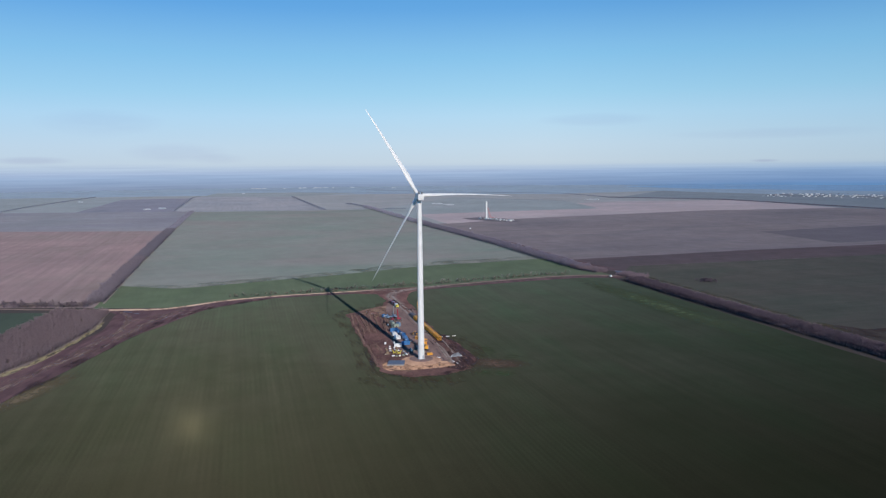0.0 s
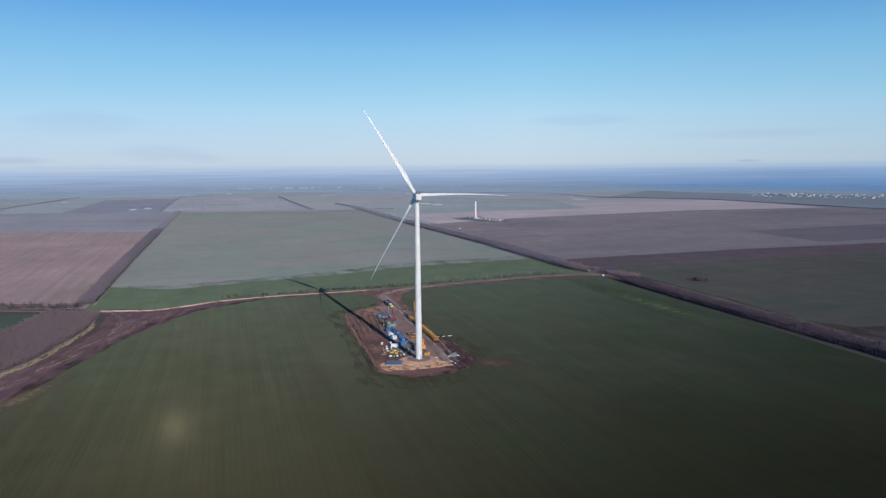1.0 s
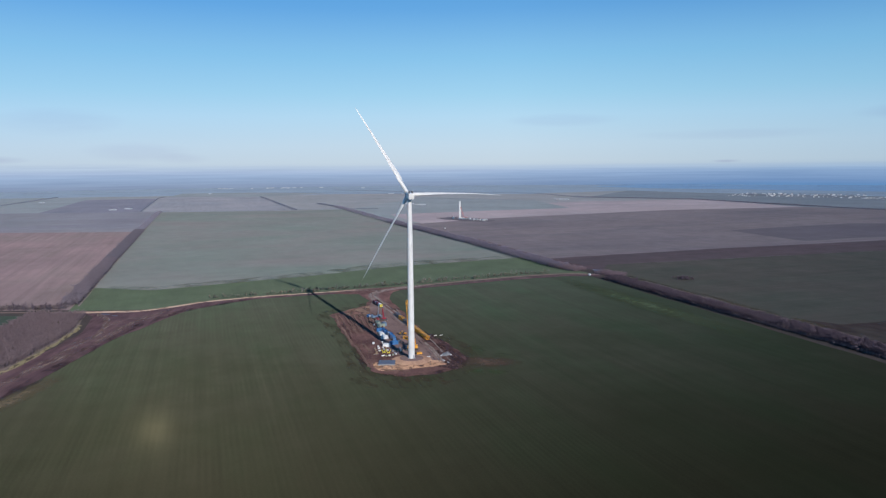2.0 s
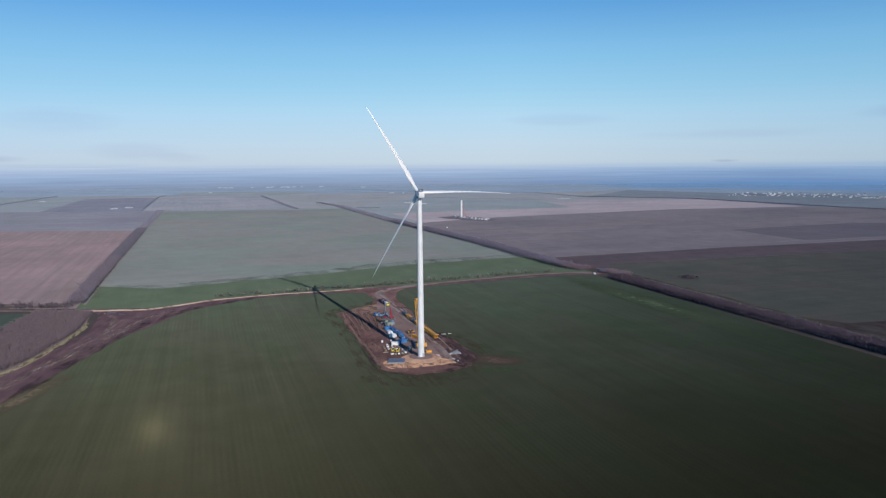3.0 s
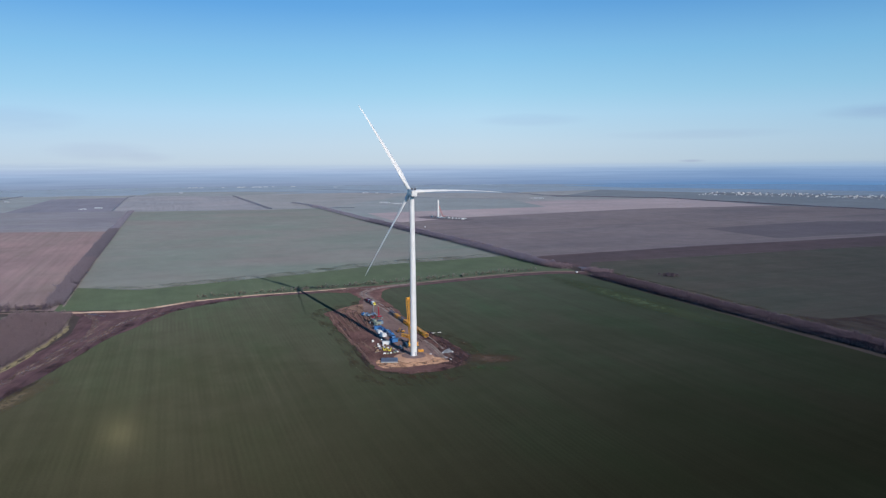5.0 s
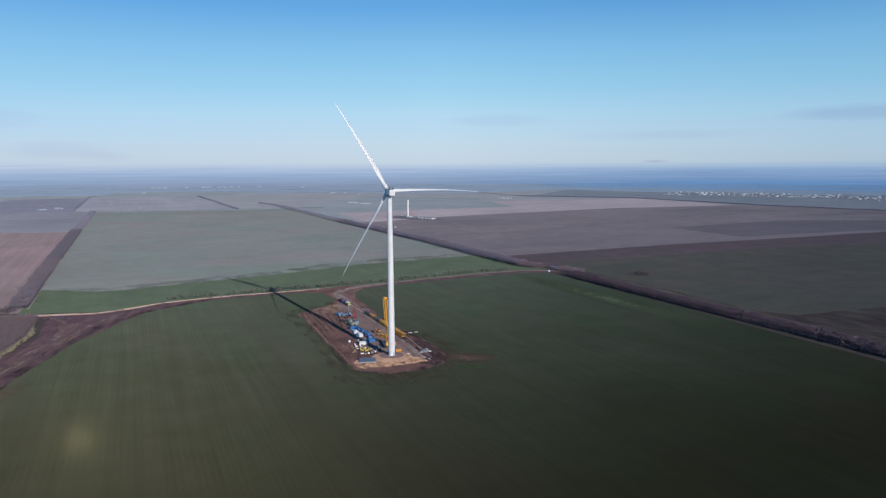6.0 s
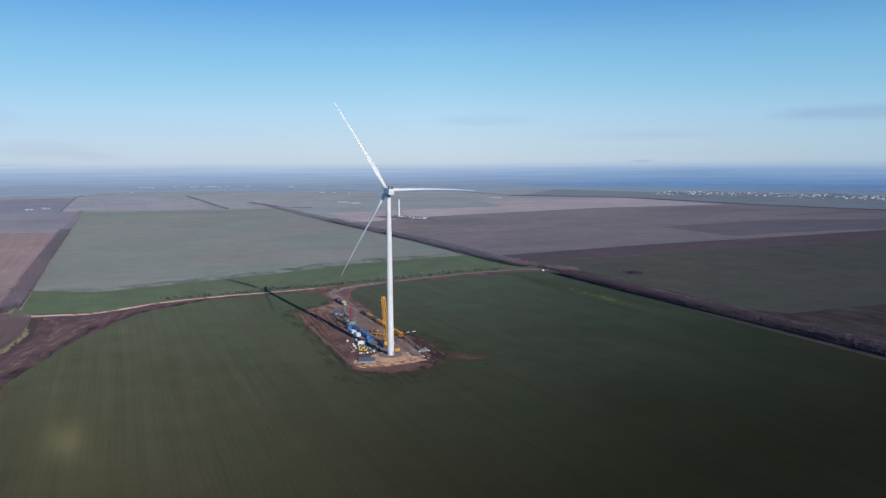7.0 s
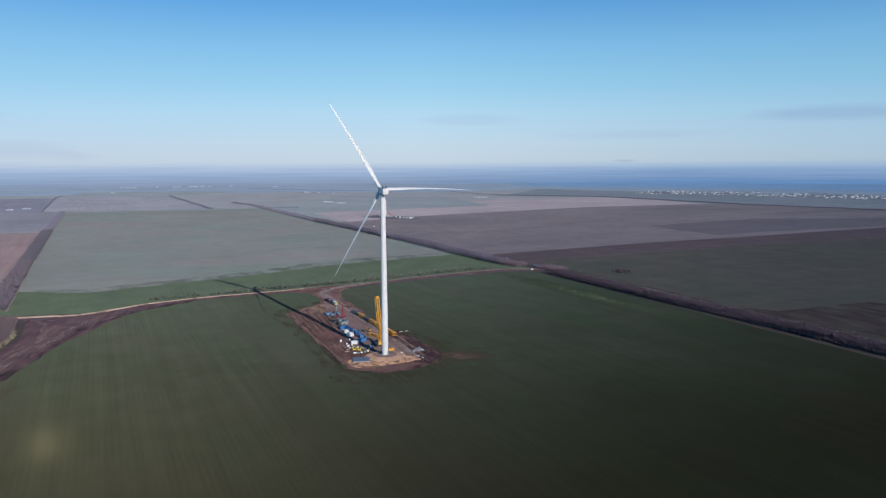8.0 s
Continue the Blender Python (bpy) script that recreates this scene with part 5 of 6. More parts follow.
def tarp_pile(m, label, r=2.2, h=2.4, seed=1):
    bm = bmesh.new()
    bmesh.ops.create_icosphere(bm, subdivisions=3, radius=1.0)
    for v in bm.verts:
        w = 1 + 0.28 * noise.noise(v.co * 1.7 + Vector((seed, 0, 0))) + 0.10 * noise.noise(v.co * 5)
        box_like = max(abs(v.co.x), abs(v.co.y), abs(v.co.z)) ** -0.45
        v.co = Vector((v.co.x * r * w * box_like, v.co.y * r * 1.2 * w * box_like, max(0, v.co.z * h * w * box_like)))
    ob = part("covered_pile", bm, M_TARP, smooth=True)
    ob.matrix_basis = m
    return tagged(ob, label, "tarpaulin", "covered piles")


tarp_pile(pose(-108.4, 524.5, 0.2, 0, 0, 20), "bulky load under a wrinkled white tarpaulin", 2.0, 2.6, 1)
tarp_pile(pose(-104.6, 514.0, 0.2, 0, 0, 60), "bulky load under a wrinkled white tarpaulin", 2.2, 2.9, 5)
tarp_pile(pose(-110.4, 530.0, 0.2, 0, 0, 60), "small load under a wrinkled white tarpaulin", 1.3, 1.6, 9)


def truck_crane(m, paint, boom_paint, label, reach, tilt, thick=0.5, base=None):
    """A small crane lorry with its boom raised."""
    ob = thing("truck_crane", m, label, "mobile crane")
    part("carrier", boxes(((0, 0, 1.0), (2.5, 9.0, 0.7)), bevel=0.08), base or paint, ob)
    cab(ob, 3.7, paint, 0.95, 2.4, 1.9, 1.9)
    for y in (3.4, 1.9, -1.8, -3.2):
        for sx in (-1.05, 1.05):
            wheel(ob, sx, y)
    for y in (2.4, -4.0):
        part("outrigger", boxes(((0, y, 0.75), (5.6, 0.3, 0.3)), ((-2.7, y, 0.40), (0.2, 0.2, 0.7)), ((2.7, y, 0.40), (0.2, 0.2, 0.7)), ((-2.7, y, 0.05), (0.6, 0.6, 0.08)), ((2.7, y, 0.05), (0.6, 0.6, 0.08))), M_STEEL, ob)
    part("turntable", boxes(((0, -1.6, 1.8), (2.2, 2.6, 1.1)), ((0, -3.2, 1.9), (2.3, 0.9, 1.2)), bevel=0.1), paint, ob)
    bm = bmesh.new()
    d = Vector((0, math.sin(radians(tilt)), math.cos(radians(tilt))))
    s = Vector((0, -1.6, 2.1))
    for k, (a, b) in enumerate(((0, 0.55), (0.5, 0.8), (0.75, 1.0))):
        rod(bm, s + d * reach * a, s + d * reach * b, thick * (1.25 - 0.2 * k), n=8)
    box(bm, s + d * reach, (0.9, 0.8, 0.9))
    part("boom", bm, boom_paint, ob)
    part("ram", rod(bmesh.new(), (0, -0.4, 1.9), tuple(s + d * reach * 0.42 + Vector((0, 0.3, 0))), 0.14), M_STEEL, ob)
    return ob


truck_crane(pose(-117.4, 575.5, 0.22, 0, 0, ALONG + 95), M_RED, M_RED, "red mobile crane with its thick boom raised", 7.6, 4, 0.46, M_DARKSTEEL)
truck_crane(pose(-124.2, 588.0, 0.22, 0, 0, ALONG + 80), M_BLUEGREY, M_STEEL, "blue-grey mobile crane with a slim grey boom raised", 7.4, -3, 0.26)


def crawler_crane(m, label):
    """A large lattice-boom crane on two crawlers; its boom leans towards +y."""
    ob = thing("crawler_crane", m, label, "crane")
    for sx in (-3.6, 3.6):
        bm = bmesh.new()
        prof = []
        for k in range(9):
            a = radians(90 + 180 * k / 8)
            prof.append((-4.6 + 0.85 * math.cos(a), 0.88 + 0.85 * math.sin(a)))
        for k in range(9):
            a = radians(-90 + 180 * k / 8)
            prof.append((4.6 + 0.85 * math.cos(a), 0.88 + 0.85 * math.sin(a)))
        left = [bm.verts.new((sx - 0.65, y, z)) for y, z in prof]
        right = [bm.verts.new((sx + 0.65, y, z)) for y, z in prof]
        bm.faces.new(left)
        bm.faces.new(list(reversed(right)))
        for k in range(len(prof)):
            j = (k + 1) % len(prof)
            bm.faces.new((left[k], right[k], right[j], left[j]))
        bmesh.ops.recalc_face_normals(bm, faces=bm.faces)
        t = part("crawler", bm, M_DARKSTEEL, ob, "dark steel crawler track")
        bm = bmesh.new()
        for k in range(26):
            y = -4.6 + 9.2 * k / 25
            for z in (0.04, 1.72):
                box(bm, (sx, y, z), (1.4, 0.22, 0.08))
        part("track_pads", bm, M_STEEL, t)
    part("carbody", boxes(((0, 0, 1.3), (6.4, 3.0, 1.2)), ((0, 0, 2.1), (3.0, 3.0, 0.6)), bevel=0.1), M_YELLOW, ob)
    part("upper_deck", boxes(((0, -2.0, 2.8), (3.2, 11.0, 0.9)), ((-1.9, -1.0, 3.5), (1.0, 6.0, 1.9)), ((1.9, -2.4, 3.4), (1.0, 5.0, 1.7)), bevel=0.12), M_YELLOW, ob)
    c = part("cab", boxes(((2.4, 3.2, 3.7), (1.5, 2.2, 2.2)), bevel=0.12), M_YELLOW, ob)
    part("cab_window", boxes(((2.4, 4.31, 3.95), (1.2, 0.06, 1.2)), ((3.16, 3.3, 3.95), (0.05, 1.6, 1.1))), M_GLASS, c)
    for k in range(4):
        for sx in (-2.4, 2.4):
            part("counterweight_slab", boxes(((sx, -7.2, 2.6 + k * 0.62), (2.2, 2.0, 0.58)), bevel=0.06), M_YELLOW, ob)
    foot, top = Vector((0, 2.0, 3.0)), Vector((-1.9, 5.6, 33.0))
    d = top - foot
    q = Matrix.Translation(foot) @ d.to_track_quat("Y", "Z").to_matrix().to_4x4()
    corner, braces = lattice(d.length, 2.2, 2.0, 2.1, 1.9, 22, lace=0.17)
    boom = part("boom", boxes(((0, 0.3, 0), (2.2, 1.0, 1.6)), bevel=0.1), M_YELLOW, ob)
    boom.matrix_basis = q
    for bm in braces:
        part("brace", bm, M_YELLOW, boom)
    for k in range(4):
        part("chord", rod(bmesh.new(), corner(k, 0), corner(k, 1), 0.26, n=8), M_YELLOW, boom)
    part("boom_head", boxes(((0, d.length + 0.5, 0), (2.2, 1.4, 2.0)), bevel=0.15), M_YELLOW, boom)
    foot2, top2 = Vector((0, -0.8, 3.2)), Vector((-0.5, -3.6, 17.5))
    bm = bmesh.new()
    for sx in (-0.8, 0.8):
        rod(bm, (sx, 0, 0), (sx * 0.7, (top2 - foot2).length, 0), 0.13, n=6)
    mast = part("mast", bm, M_YELLOW, ob)
    for bm in lattice((top2 - foot2).length, 1.7, 1.2, 1.2, 0.9, 10, lace=0.07)[1]:
        part("brace", bm, M_YELLOW, mast)
    mast.matrix_basis = Matrix.Translation(foot2) @ (top2 - foot2).to_track_quat("Y", "Z").to_matrix().to_4x4()
    bm = bmesh.new()
    for sx in (-0.6, 0.6):
        rod(bm, (sx - 0.5, -3.6, 17.5), (sx - 1.9, 5.4, 32.8), 0.05, n=5)
        rod(bm, (sx - 0.5, -3.6, 17.5), (sx, -6.6, 4.6), 0.05, n=5)
    part("pendant_lines", bm, M_DARKSTEEL, ob, "thin dark stay ropes")
    return ob


crawler_crane(pose(-80.2, 484.6, 0.22, 0, 0, 12), "large yellow crawler crane with a raised lattice boom")


def counterweight_stack(m):
    ob = thing("counterweight_stack", m, "stack of yellow crane counterweights on a steel tray", "counterweight")
    part("tray", boxes(((0, 0, 0.25), (5.2, 3.4, 0.4)), bevel=0.05), M_DARKSTEEL, ob)
    for sx in (-1.3, 1.3):
        for k in range(3):
            part("slab", boxes(((sx, 0.1 * (k % 2), 0.8 + k * 0.68), (2.3, 2.8, 0.64)), bevel=0.06), M_YELLOW, ob)
    return ob


counterweight_stack(pose(-73.0, 469.5, 0.22, 0, 0, ALONG) @ Matrix.Diagonal((0.75, 0.7, 0.7, 1)))


def excavator(m):
    ob = thing("mini_excavator", m, "small yellow excavator with dark tracks on gravel", "excavator")
    for sx in (-0.85, 0.85):
        part("track", boxes(((sx, 0, 0.35), (0.45, 2.6, 0.7)), bevel=0.22), M_DARKSTEEL, ob)
    part("body", boxes(((0, -0.5, 1.15), (1.9, 1.9, 0.8)), bevel=0.12), M_YELLOW, ob)
    c = part("cab", boxes(((-0.35, 0.35, 1.75), (1.0, 1.2, 1.6)), bevel=0.08), M_DARKSTEEL, ob)
    part("window", boxes(((-0.35, 0.97, 1.95), (0.8, 0.05, 0.9))), M_GLASS, c)
    bm = bmesh.new()
    rod(bm, (0.35, 0.6, 1.2), (0.35, 2.4, 2.9), 0.16, 0.13)
    rod(bm, (0.35, 2.4, 2.9), (0.35, 3.5, 1.3), 0.13, 0.1)
    part("arm", bm, M_YELLOW, ob)
    part("bucket", boxes(((0.35, 3.5, 1.0), (0.8, 0.6, 0.6), (25, 0, 0)), bevel=0.1), M_DARKSTEEL, ob)
    return ob


excavator(pose(-91.2, 526.8, 0.22, 0, 0, 70))
excavator(pose(-94.4, 526.2, 0.22, 0, 0, 200))


def pallet(m, size, paint, label, category="crate"):
    """A load on a wooden pallet."""
    ob = thing("pallet_load", m, label, category, "loads on pallets")
    sx, sy, h = size
    bm = bmesh.new()
    for k in range(5):
        box(bm, ((k / 4 - 0.5) * (sx - 0.12), 0, 0.14), (0.14, sy, 0.03))
    for k in (-1, 0, 1):
        box(bm, (0, k * (sy / 2 - 0.06), 0.06), (sx, 0.12, 0.10))
    part("pallet", bm, M_WOOD, ob)
    part("load", boxes(((0, 0, 0.16 + h / 2), (sx * 0.94, sy * 0.94, h)), bevel=min(0.12, h * 0.2)), paint, ob)
    return ob


LOADS = ((-90.6, 466.0, (1.6, 1.5, 0.9), M_GREYGREEN, "grey-green crate on a pallet"), (-103.4, 482.0, (1.8, 1.3, 1.0), M_WHITE, "white wrapped load on a pallet"),
         (-101.0, 485.2, (1.2, 1.2, 0.9), M_WHITE, "white wrapped load on a pallet"), (-99.6, 480.4, (1.4, 2.0, 0.8), M_STEEL, "grey steel parts on a pallet"),
         (-96.6, 478.4, (1.4, 1.1, 0.7), M_WHITE, "white wrapped load on a pallet"), (-92.4, 475.6, (1.1, 1.1, 0.8), M_STEEL, "grey steel parts on a pallet"),
         (-101.8, 476.2, (1.5, 1.3, 0.8), M_WHITE, "white wrapped load on a pallet"), (-97.2, 463.4, (2.2, 1.1, 0.8), M_WHITE, "white wrapped load on a pallet"),
         (-94.9, 463.2, (1.3, 1.3, 0.8), M_GREYGREEN, "grey-green crate on a pallet"), (-92.8, 464.2, (1.5, 1.1, 0.9), M_WHITE, "white wrapped load on a pallet"),
         (-88.8, 468.0, (1.3, 1.2, 0.9), M_WHITE, "white wrapped load on a pallet"), (-88.4, 482.2, (1.2, 1.2, 1.2), M_BLUEGREY, "blue-grey crate on a pallet"),
         (-86.8, 477.0, (1.1, 1.4, 1.3), M_WHITE, "white wrapped load on a pallet"), (-85.6, 472.4, (1.2, 1.2, 1.5), M_DARKSTEEL, "dark steel crate on a pallet"),
         (-86.0, 479.4, (1.0, 1.0, 1.4), M_DARKSTEEL, "dark steel crate on a pallet"), (-88.2, 473.2, (1.1, 0.9, 0.8), M_DULLRED, "dull red crate on a pallet"),
         (-103.2, 472.4, (1.6, 1.2, 0.7), M_WOOD, "wooden crate on a pallet"), (-104.8, 487.8, (1.3, 1.1, 0.9), M_WHITE, "white wrapped load on a pallet"),
         (-105.2, 479.0, (1.2, 1.0, 0.6), M_WOOD, "wooden crate on a pallet"), (-98.6, 484.6, (1.0, 1.6, 0.6), M_WOOD, "wooden crate on a pallet"),
         (-90.4, 471.4, (1.0, 1.2, 0.7), M_BLUEGREY, "blue-grey crate on a pallet"), (-113.0, 566.0, (1.4, 1.2, 1.0), M_WHITE, "white wrapped load on a pallet"),
         (-120.6, 556.6, (1.2, 1.2, 1.1), M_WHITE, "white wrapped load on a pallet"), (-104.0, 500.6, (1.1, 1.1, 0.9), M_WHITE, "white wrapped load on a pallet"),
         (-92.0, 504.0, (1.3, 1.1, 1.2), M_STEEL, "grey steel parts on a pallet"), (-88.6, 498.6, (1.2, 1.5, 0.9), M_DARKSTEEL, "dark steel crate on a pallet"))
for k, (x, y, size, paint, label) in enumerate(LOADS):
    pallet(pose(x, y, 0.26, 0, 0, ALONG + (k * 37) % 25 - 12), size, paint, label)



def blade_cradle(m):
    """A yellow V-shaped transport cradle on skids."""
    ob = thing("blade_cradle", m, "bright yellow V-shaped steel transport cradle on soil", "cradle", "yellow cradles")
    for sx in (-1, 1):
        part("arm", boxes(((sx * 0.95, 0, 1.25), (0.5, 1.1, 2.3), (0, 32 * sx, 0)), bevel=0.06), M_BRIGHTYELLOW, ob)
        part("skid", boxes(((sx * 0.9, 0, 0.15), (0.3, 2.8, 0.3)), bevel=0.04), M_BRIGHTYELLOW, ob)
    part("saddle", boxes(((0, 0, 0.45), (1.7, 1.4, 0.4)), bevel=0.08), M_BRIGHTYELLOW, ob)
    return ob


blade_cradle(pose(-98.2, 472.6, 0.2, 0, 0, 24))
blade_cradle(pose(-94.8, 471.6, 0.2, 0, 0, 10))


def timber_stack(m, rnd, label="low stack of loose timber and pipes on soil"):
    ob = thing("timber_stack", m, label, "timber", "timber stacks")
    for k in range(7):
        part("timber", boxes(((rnd.uniform(-0.7, 0.7), rnd.uniform(-0.3, 0.3), 0.1 + 0.16 * (k % 3)), (0.22, rnd.uniform(2.4, 3.8), 0.15), (0, 0, rnd.uniform(-9, 9)))), M_WOOD if k % 3 else M_STEEL, ob)
    return ob


rt = random.Random(31)
for x, y in ((-106.4, 484.0), (-100.4, 488.4), (-103.0, 468.6), (-90.2, 478.8), (-122.0, 570.6), (-78.4, 476.8)):
    timber_stack(pose(x, y, 0.22, 0, 0, rt.uniform(0, 180)), rt)

# stacked steel road plates beside the tower
ob = thing("road_plate_stack", pose(-91.9, 447.2, 0.26, 0, 0, 6), "wide flat stack of slate-blue steel road plates on sand", "steel plates")
for k in range(2):
    for j in range(4):
        part("plate", boxes((((j - 1.5) * 2.75 + 0.05 * (k % 2), 0.08 * k, 0.32 + 0.25 * k), (2.66, 9.4, 0.22)), bevel=0.03), M_SLATE, ob)
part("bearer", boxes(((0, -2.6, 0.10), (10.6, 0.35, 0.2)), ((0, 2.6, 0.10), (10.6, 0.35, 0.2))), M_WOOD, ob, "wooden bearers")
part("front_curb", boxes(((0, -5.2, 0.22), (11.4, 0.7, 0.44)), bevel=0.04), M_CONCRETE, ob, "pale concrete edge")

# heap of crumpled grey sheeting beside the pad
def crumpled(x, y, size, height, seed, lean):
    """A peaked, sharply folded sheet."""
    bm = bmesh.new()
    n = 11
    grid = []
    for i in range(n):
        row = []
        for j in range(n):
            u, v = i / (n - 1) * 2 - 1, j / (n - 1) * 2 - 1
            fall = max(0.0, 1 - max(abs(u), abs(v)) ** 1.6)
            fold = abs(noise.noise((u * 1.9 + seed, v * 1.9, 0.4))) * 1.5 + 0.45 * noise.noise((u * 5 + seed, v * 5, 2.0))
            row.append(bm.verts.new((x + u * size * 0.5 + 0.3 * noise.noise((u * 4, v * 4, seed)) + lean * fall, y + v * size * 0.42, max(0.0, height * fall ** 0.7 * (0.55 + fold)))))
        grid.append(row)
    for i in range(n - 1):
        for j in range(n - 1):
            bm.faces.new((grid[i][j], grid[i + 1][j], grid[i + 1][j + 1], grid[i][j + 1]))
    return bm


ob = thing("sheeting_heap", pose(-54.6, 469.6, 0.2, 0, 0, 24), "heap of crumpled grey sheeting with white scraps beside the pad", "sheeting")
for x, y, size, height, seed, paint, label in ((0.8, 0.4, 5.4, 1.7, 1.7, M_STEELCLOTH, "grey folded sheet"), (-2.4, -0.6, 3.6, 1.3, 6.1, M_STEELCLOTH, "grey folded sheet"),
                                               (-3.7, -1.4, 1.5, 0.6, 9.3, M_TARP, "white scrap of sheeting"), (2.9, -1.5, 1.1, 0.5, 12.8, M_TARP, "white scrap of sheeting")):
    part("sheet", crumpled(x, y, size, height, seed, 0.5), paint, ob, label)


def beam(m, length, w, h, label):
    ob = part("white_beam", boxes(((0, 0, h / 2), (length, w, h)), ((0, 0, h), (length - 0.3, w * 0.5, 0.08)), bevel=0.05), M_WHITE)
    ob.matrix_basis = m
    return tagged(ob, label, "beam", "white beams on the ground")


for x, y in ((-72.0, 522.4), (-67.3, 524.4), (-62.8, 526.6)):
    beam(pose(x, y, 0.12, 0, 0, 26), 2.9, 0.32, 0.3, "white beam lying at the field's edge")
beam(pose(-67.0, 463.4, 0.24, 0, 0, -6), 4.2, 0.8, 0.4, "white flat beam lying on gravel")
beam(pose(-54.8, 455.0, 0.24, 0, 0, -50), 2.6, 0.6, 0.4, "white beam lying at the pad's edge")
beam(pose(-51.8, 451.0, 0.2, 0, 0, -62), 2.2, 0.5, 0.4, "white beam lying at the pad's edge")

ob = thing("water_tank", pose(-109.9, 496.4, 0.2), "small white plastic water tank on soil", "tank")
part("shell", turned(bmesh.new(), [(0.75, 0), (0.85, 0.1), (0.85, 1.3), (0.6, 1.55), (0.25, 1.62)], 20), M_WHITE, ob, smooth=True)
part("cap", turned(bmesh.new(), [(0.25, 1.6), (0.25, 1.75)], 14), M_DARKSTEEL, ob)


def soil_ridge(x0, y0, x1, y1, w, h, seed):
    """A long uneven windrow of dug soil."""
    a, b = Vector((x0, y0, 0)), Vector((x1, y1, 0))
    n = int((b - a).length / 0.9)
    d = (b - a).normalized()
    side = Vector((d.y, -d.x, 0))
    bm = bmesh.new()
    rows = []
    for k in range(n + 1):
        t = k / n
        c = a.lerp(b, t)
        env = min(1, 6 * t, 6 * (1 - t))
        hh = h * env * (0.62 + 0.75 * noise.noise((k * 0.30, seed, 0)) + 0.36 * math.sin(k * 0.95 + seed))
        ww = w * (0.8 + 0.35 * noise.noise((k * 0.22, seed, 5)))
        sway = noise.noise((k * 0.12, seed, 9)) * 0.9
        rows.append([bm.verts.new(c + side * (o * ww + sway) + Vector((0, 0, z * hh + 0.15 * noise.noise((k * 0.9, o * 3, seed))))) for o, z in
                     ((-0.5, -0.15), (-0.3, 0.55), (-0.08, 1.0), (0.1, 0.95), (0.32, 0.5), (0.5, -0.15))])
    for p, q in zip(rows, rows[1:]):
        for k in range(5):
            bm.faces.new((p[k], p[k + 1], q[k + 1], q[k]))
    bmesh.ops.recalc_face_normals(bm, faces=bm.faces)
    ob = part("soil_ridge", bm, M_RIDGE, smooth=True)
    return tagged(ob, "long low ridge of dug brown soil", "soil heap", "soil ridges")


for k in range(12):
    o = k * 2.9
    soil_ridge(-160 + o * 0.93 + (k % 3) * 1.2, 598 + o * 0.42, -131 + o * 0.66, 522 + o * 0.34 + (k % 2) * 6, 2.5, 1.45, k * 3.3)
soil_ridge(-134, 612, -125, 566, 4.5, 1.5, 40.0)
soil_ridge(-118, 497, -106, 471, 4.0, 1.3, 51.0)
soil_ridge(-96, 433, -70, 428, 3.0, 0.7, 61.0)
for k, (a, b) in enumerate((((-163, 600), (-148, 553)), ((-148, 556), (-124, 492)), ((-124, 496), (-101, 436)), ((-160, 604), (-143, 634)))):
    soil_ridge(*a, *b, 3.2, 1.0, 70.0 + 4 * k)


# ---- the second site, far off ----
SITE2 = (-124, 1764)
sheet("site_dirt_2", [(SITE2[0] + x, SITE2[1] + y) for x, y in ((-60, 20), (-20, 45), (40, 10), (90, -70), (75, -115), (10, -80), (-45, -30))], 0.12, M_BROWN_DULL, "dark bare soil of a second building site", "bare soil", amp=5)
ob = thing("unfinished_tower", pose(SITE2[0], SITE2[1], 0.1), "unfinished white turbine tower standing in bare soil", "turbine tower")
for z0, z1, r0, r1 in ((0, 22, 2.4, 2.3), (22, 43, 2.3, 2.1)):
    part("tower_section", turned(bmesh.new(), [(r0, z0), (r1, z1 - 0.15), (r1 + 0.05, z1 - 0.12), (r1 + 0.05, z1)], 28), M_TURBINE, ob)
part("base_ring", turned(bmesh.new(), [(7, -0.05), (6, 0.7), (2.5, 0.9)], 28), M_CONCRETE, ob)
ob = thing("red_lattice_crane", pose(SITE2[0] + 13, SITE2[1] - 6, 0.1, 0, 0, 70), "red lattice crane leaning beside an unfinished tower", "crane")
part("crawlers", boxes(((-3, 0, 0.9), (1.4, 10, 1.8)), ((3, 0, 0.9), (1.4, 10, 1.8)), bevel=0.3), M_DARKSTEEL, ob)
part("upper_deck", boxes(((0, -2, 3), (4, 11, 2.4)), bevel=0.2), M_DULLRED, ob)
d = Vector((0, 9, 25))
corner, braces = lattice(d.length, 2.4, 2.4, 1.8, 1.8, 10, lace=0.2)
bm = bmesh.new()
for k in range(4):
    rod(bm, corner(k, 0), corner(k, 1), 0.2, n=5)
b = part("boom", bm, M_DULLRED, ob)
for bm in braces:
    part("brace", bm, M_DULLRED, b)
b.matrix_basis = pose(0, 2, 3) @ d.to_track_quat("Y", "Z").to_matrix().to_4x4()
rs = random.Random(8)
for k in range(30):
    f = (k + 0.5) / 30
    x, y = -16 + 80 * f + rs.uniform(-5, 5), 8 - 92 * f + rs.uniform(-24, 24) * (1 - 0.4 * f)
    if math.hypot(x, y) < 9 or math.hypot(x - 13, y + 6) < 8:
        x, y = x + 6, y - 14
    pt, word = rs.choice(((M_WHITE, "white"), (M_TARP, "white"), (M_STEEL, "grey"), (M_STEEL, "grey"), (M_BLUEGREY, "blue-grey")))
    container("container", pose(SITE2[0] + x, SITE2[1] + y, 0.14, 0, 0, rs.uniform(0, 180)), pt, f"{word} steel container beside the second tower", rs.choice((3.0, 4.2, 6.06)))
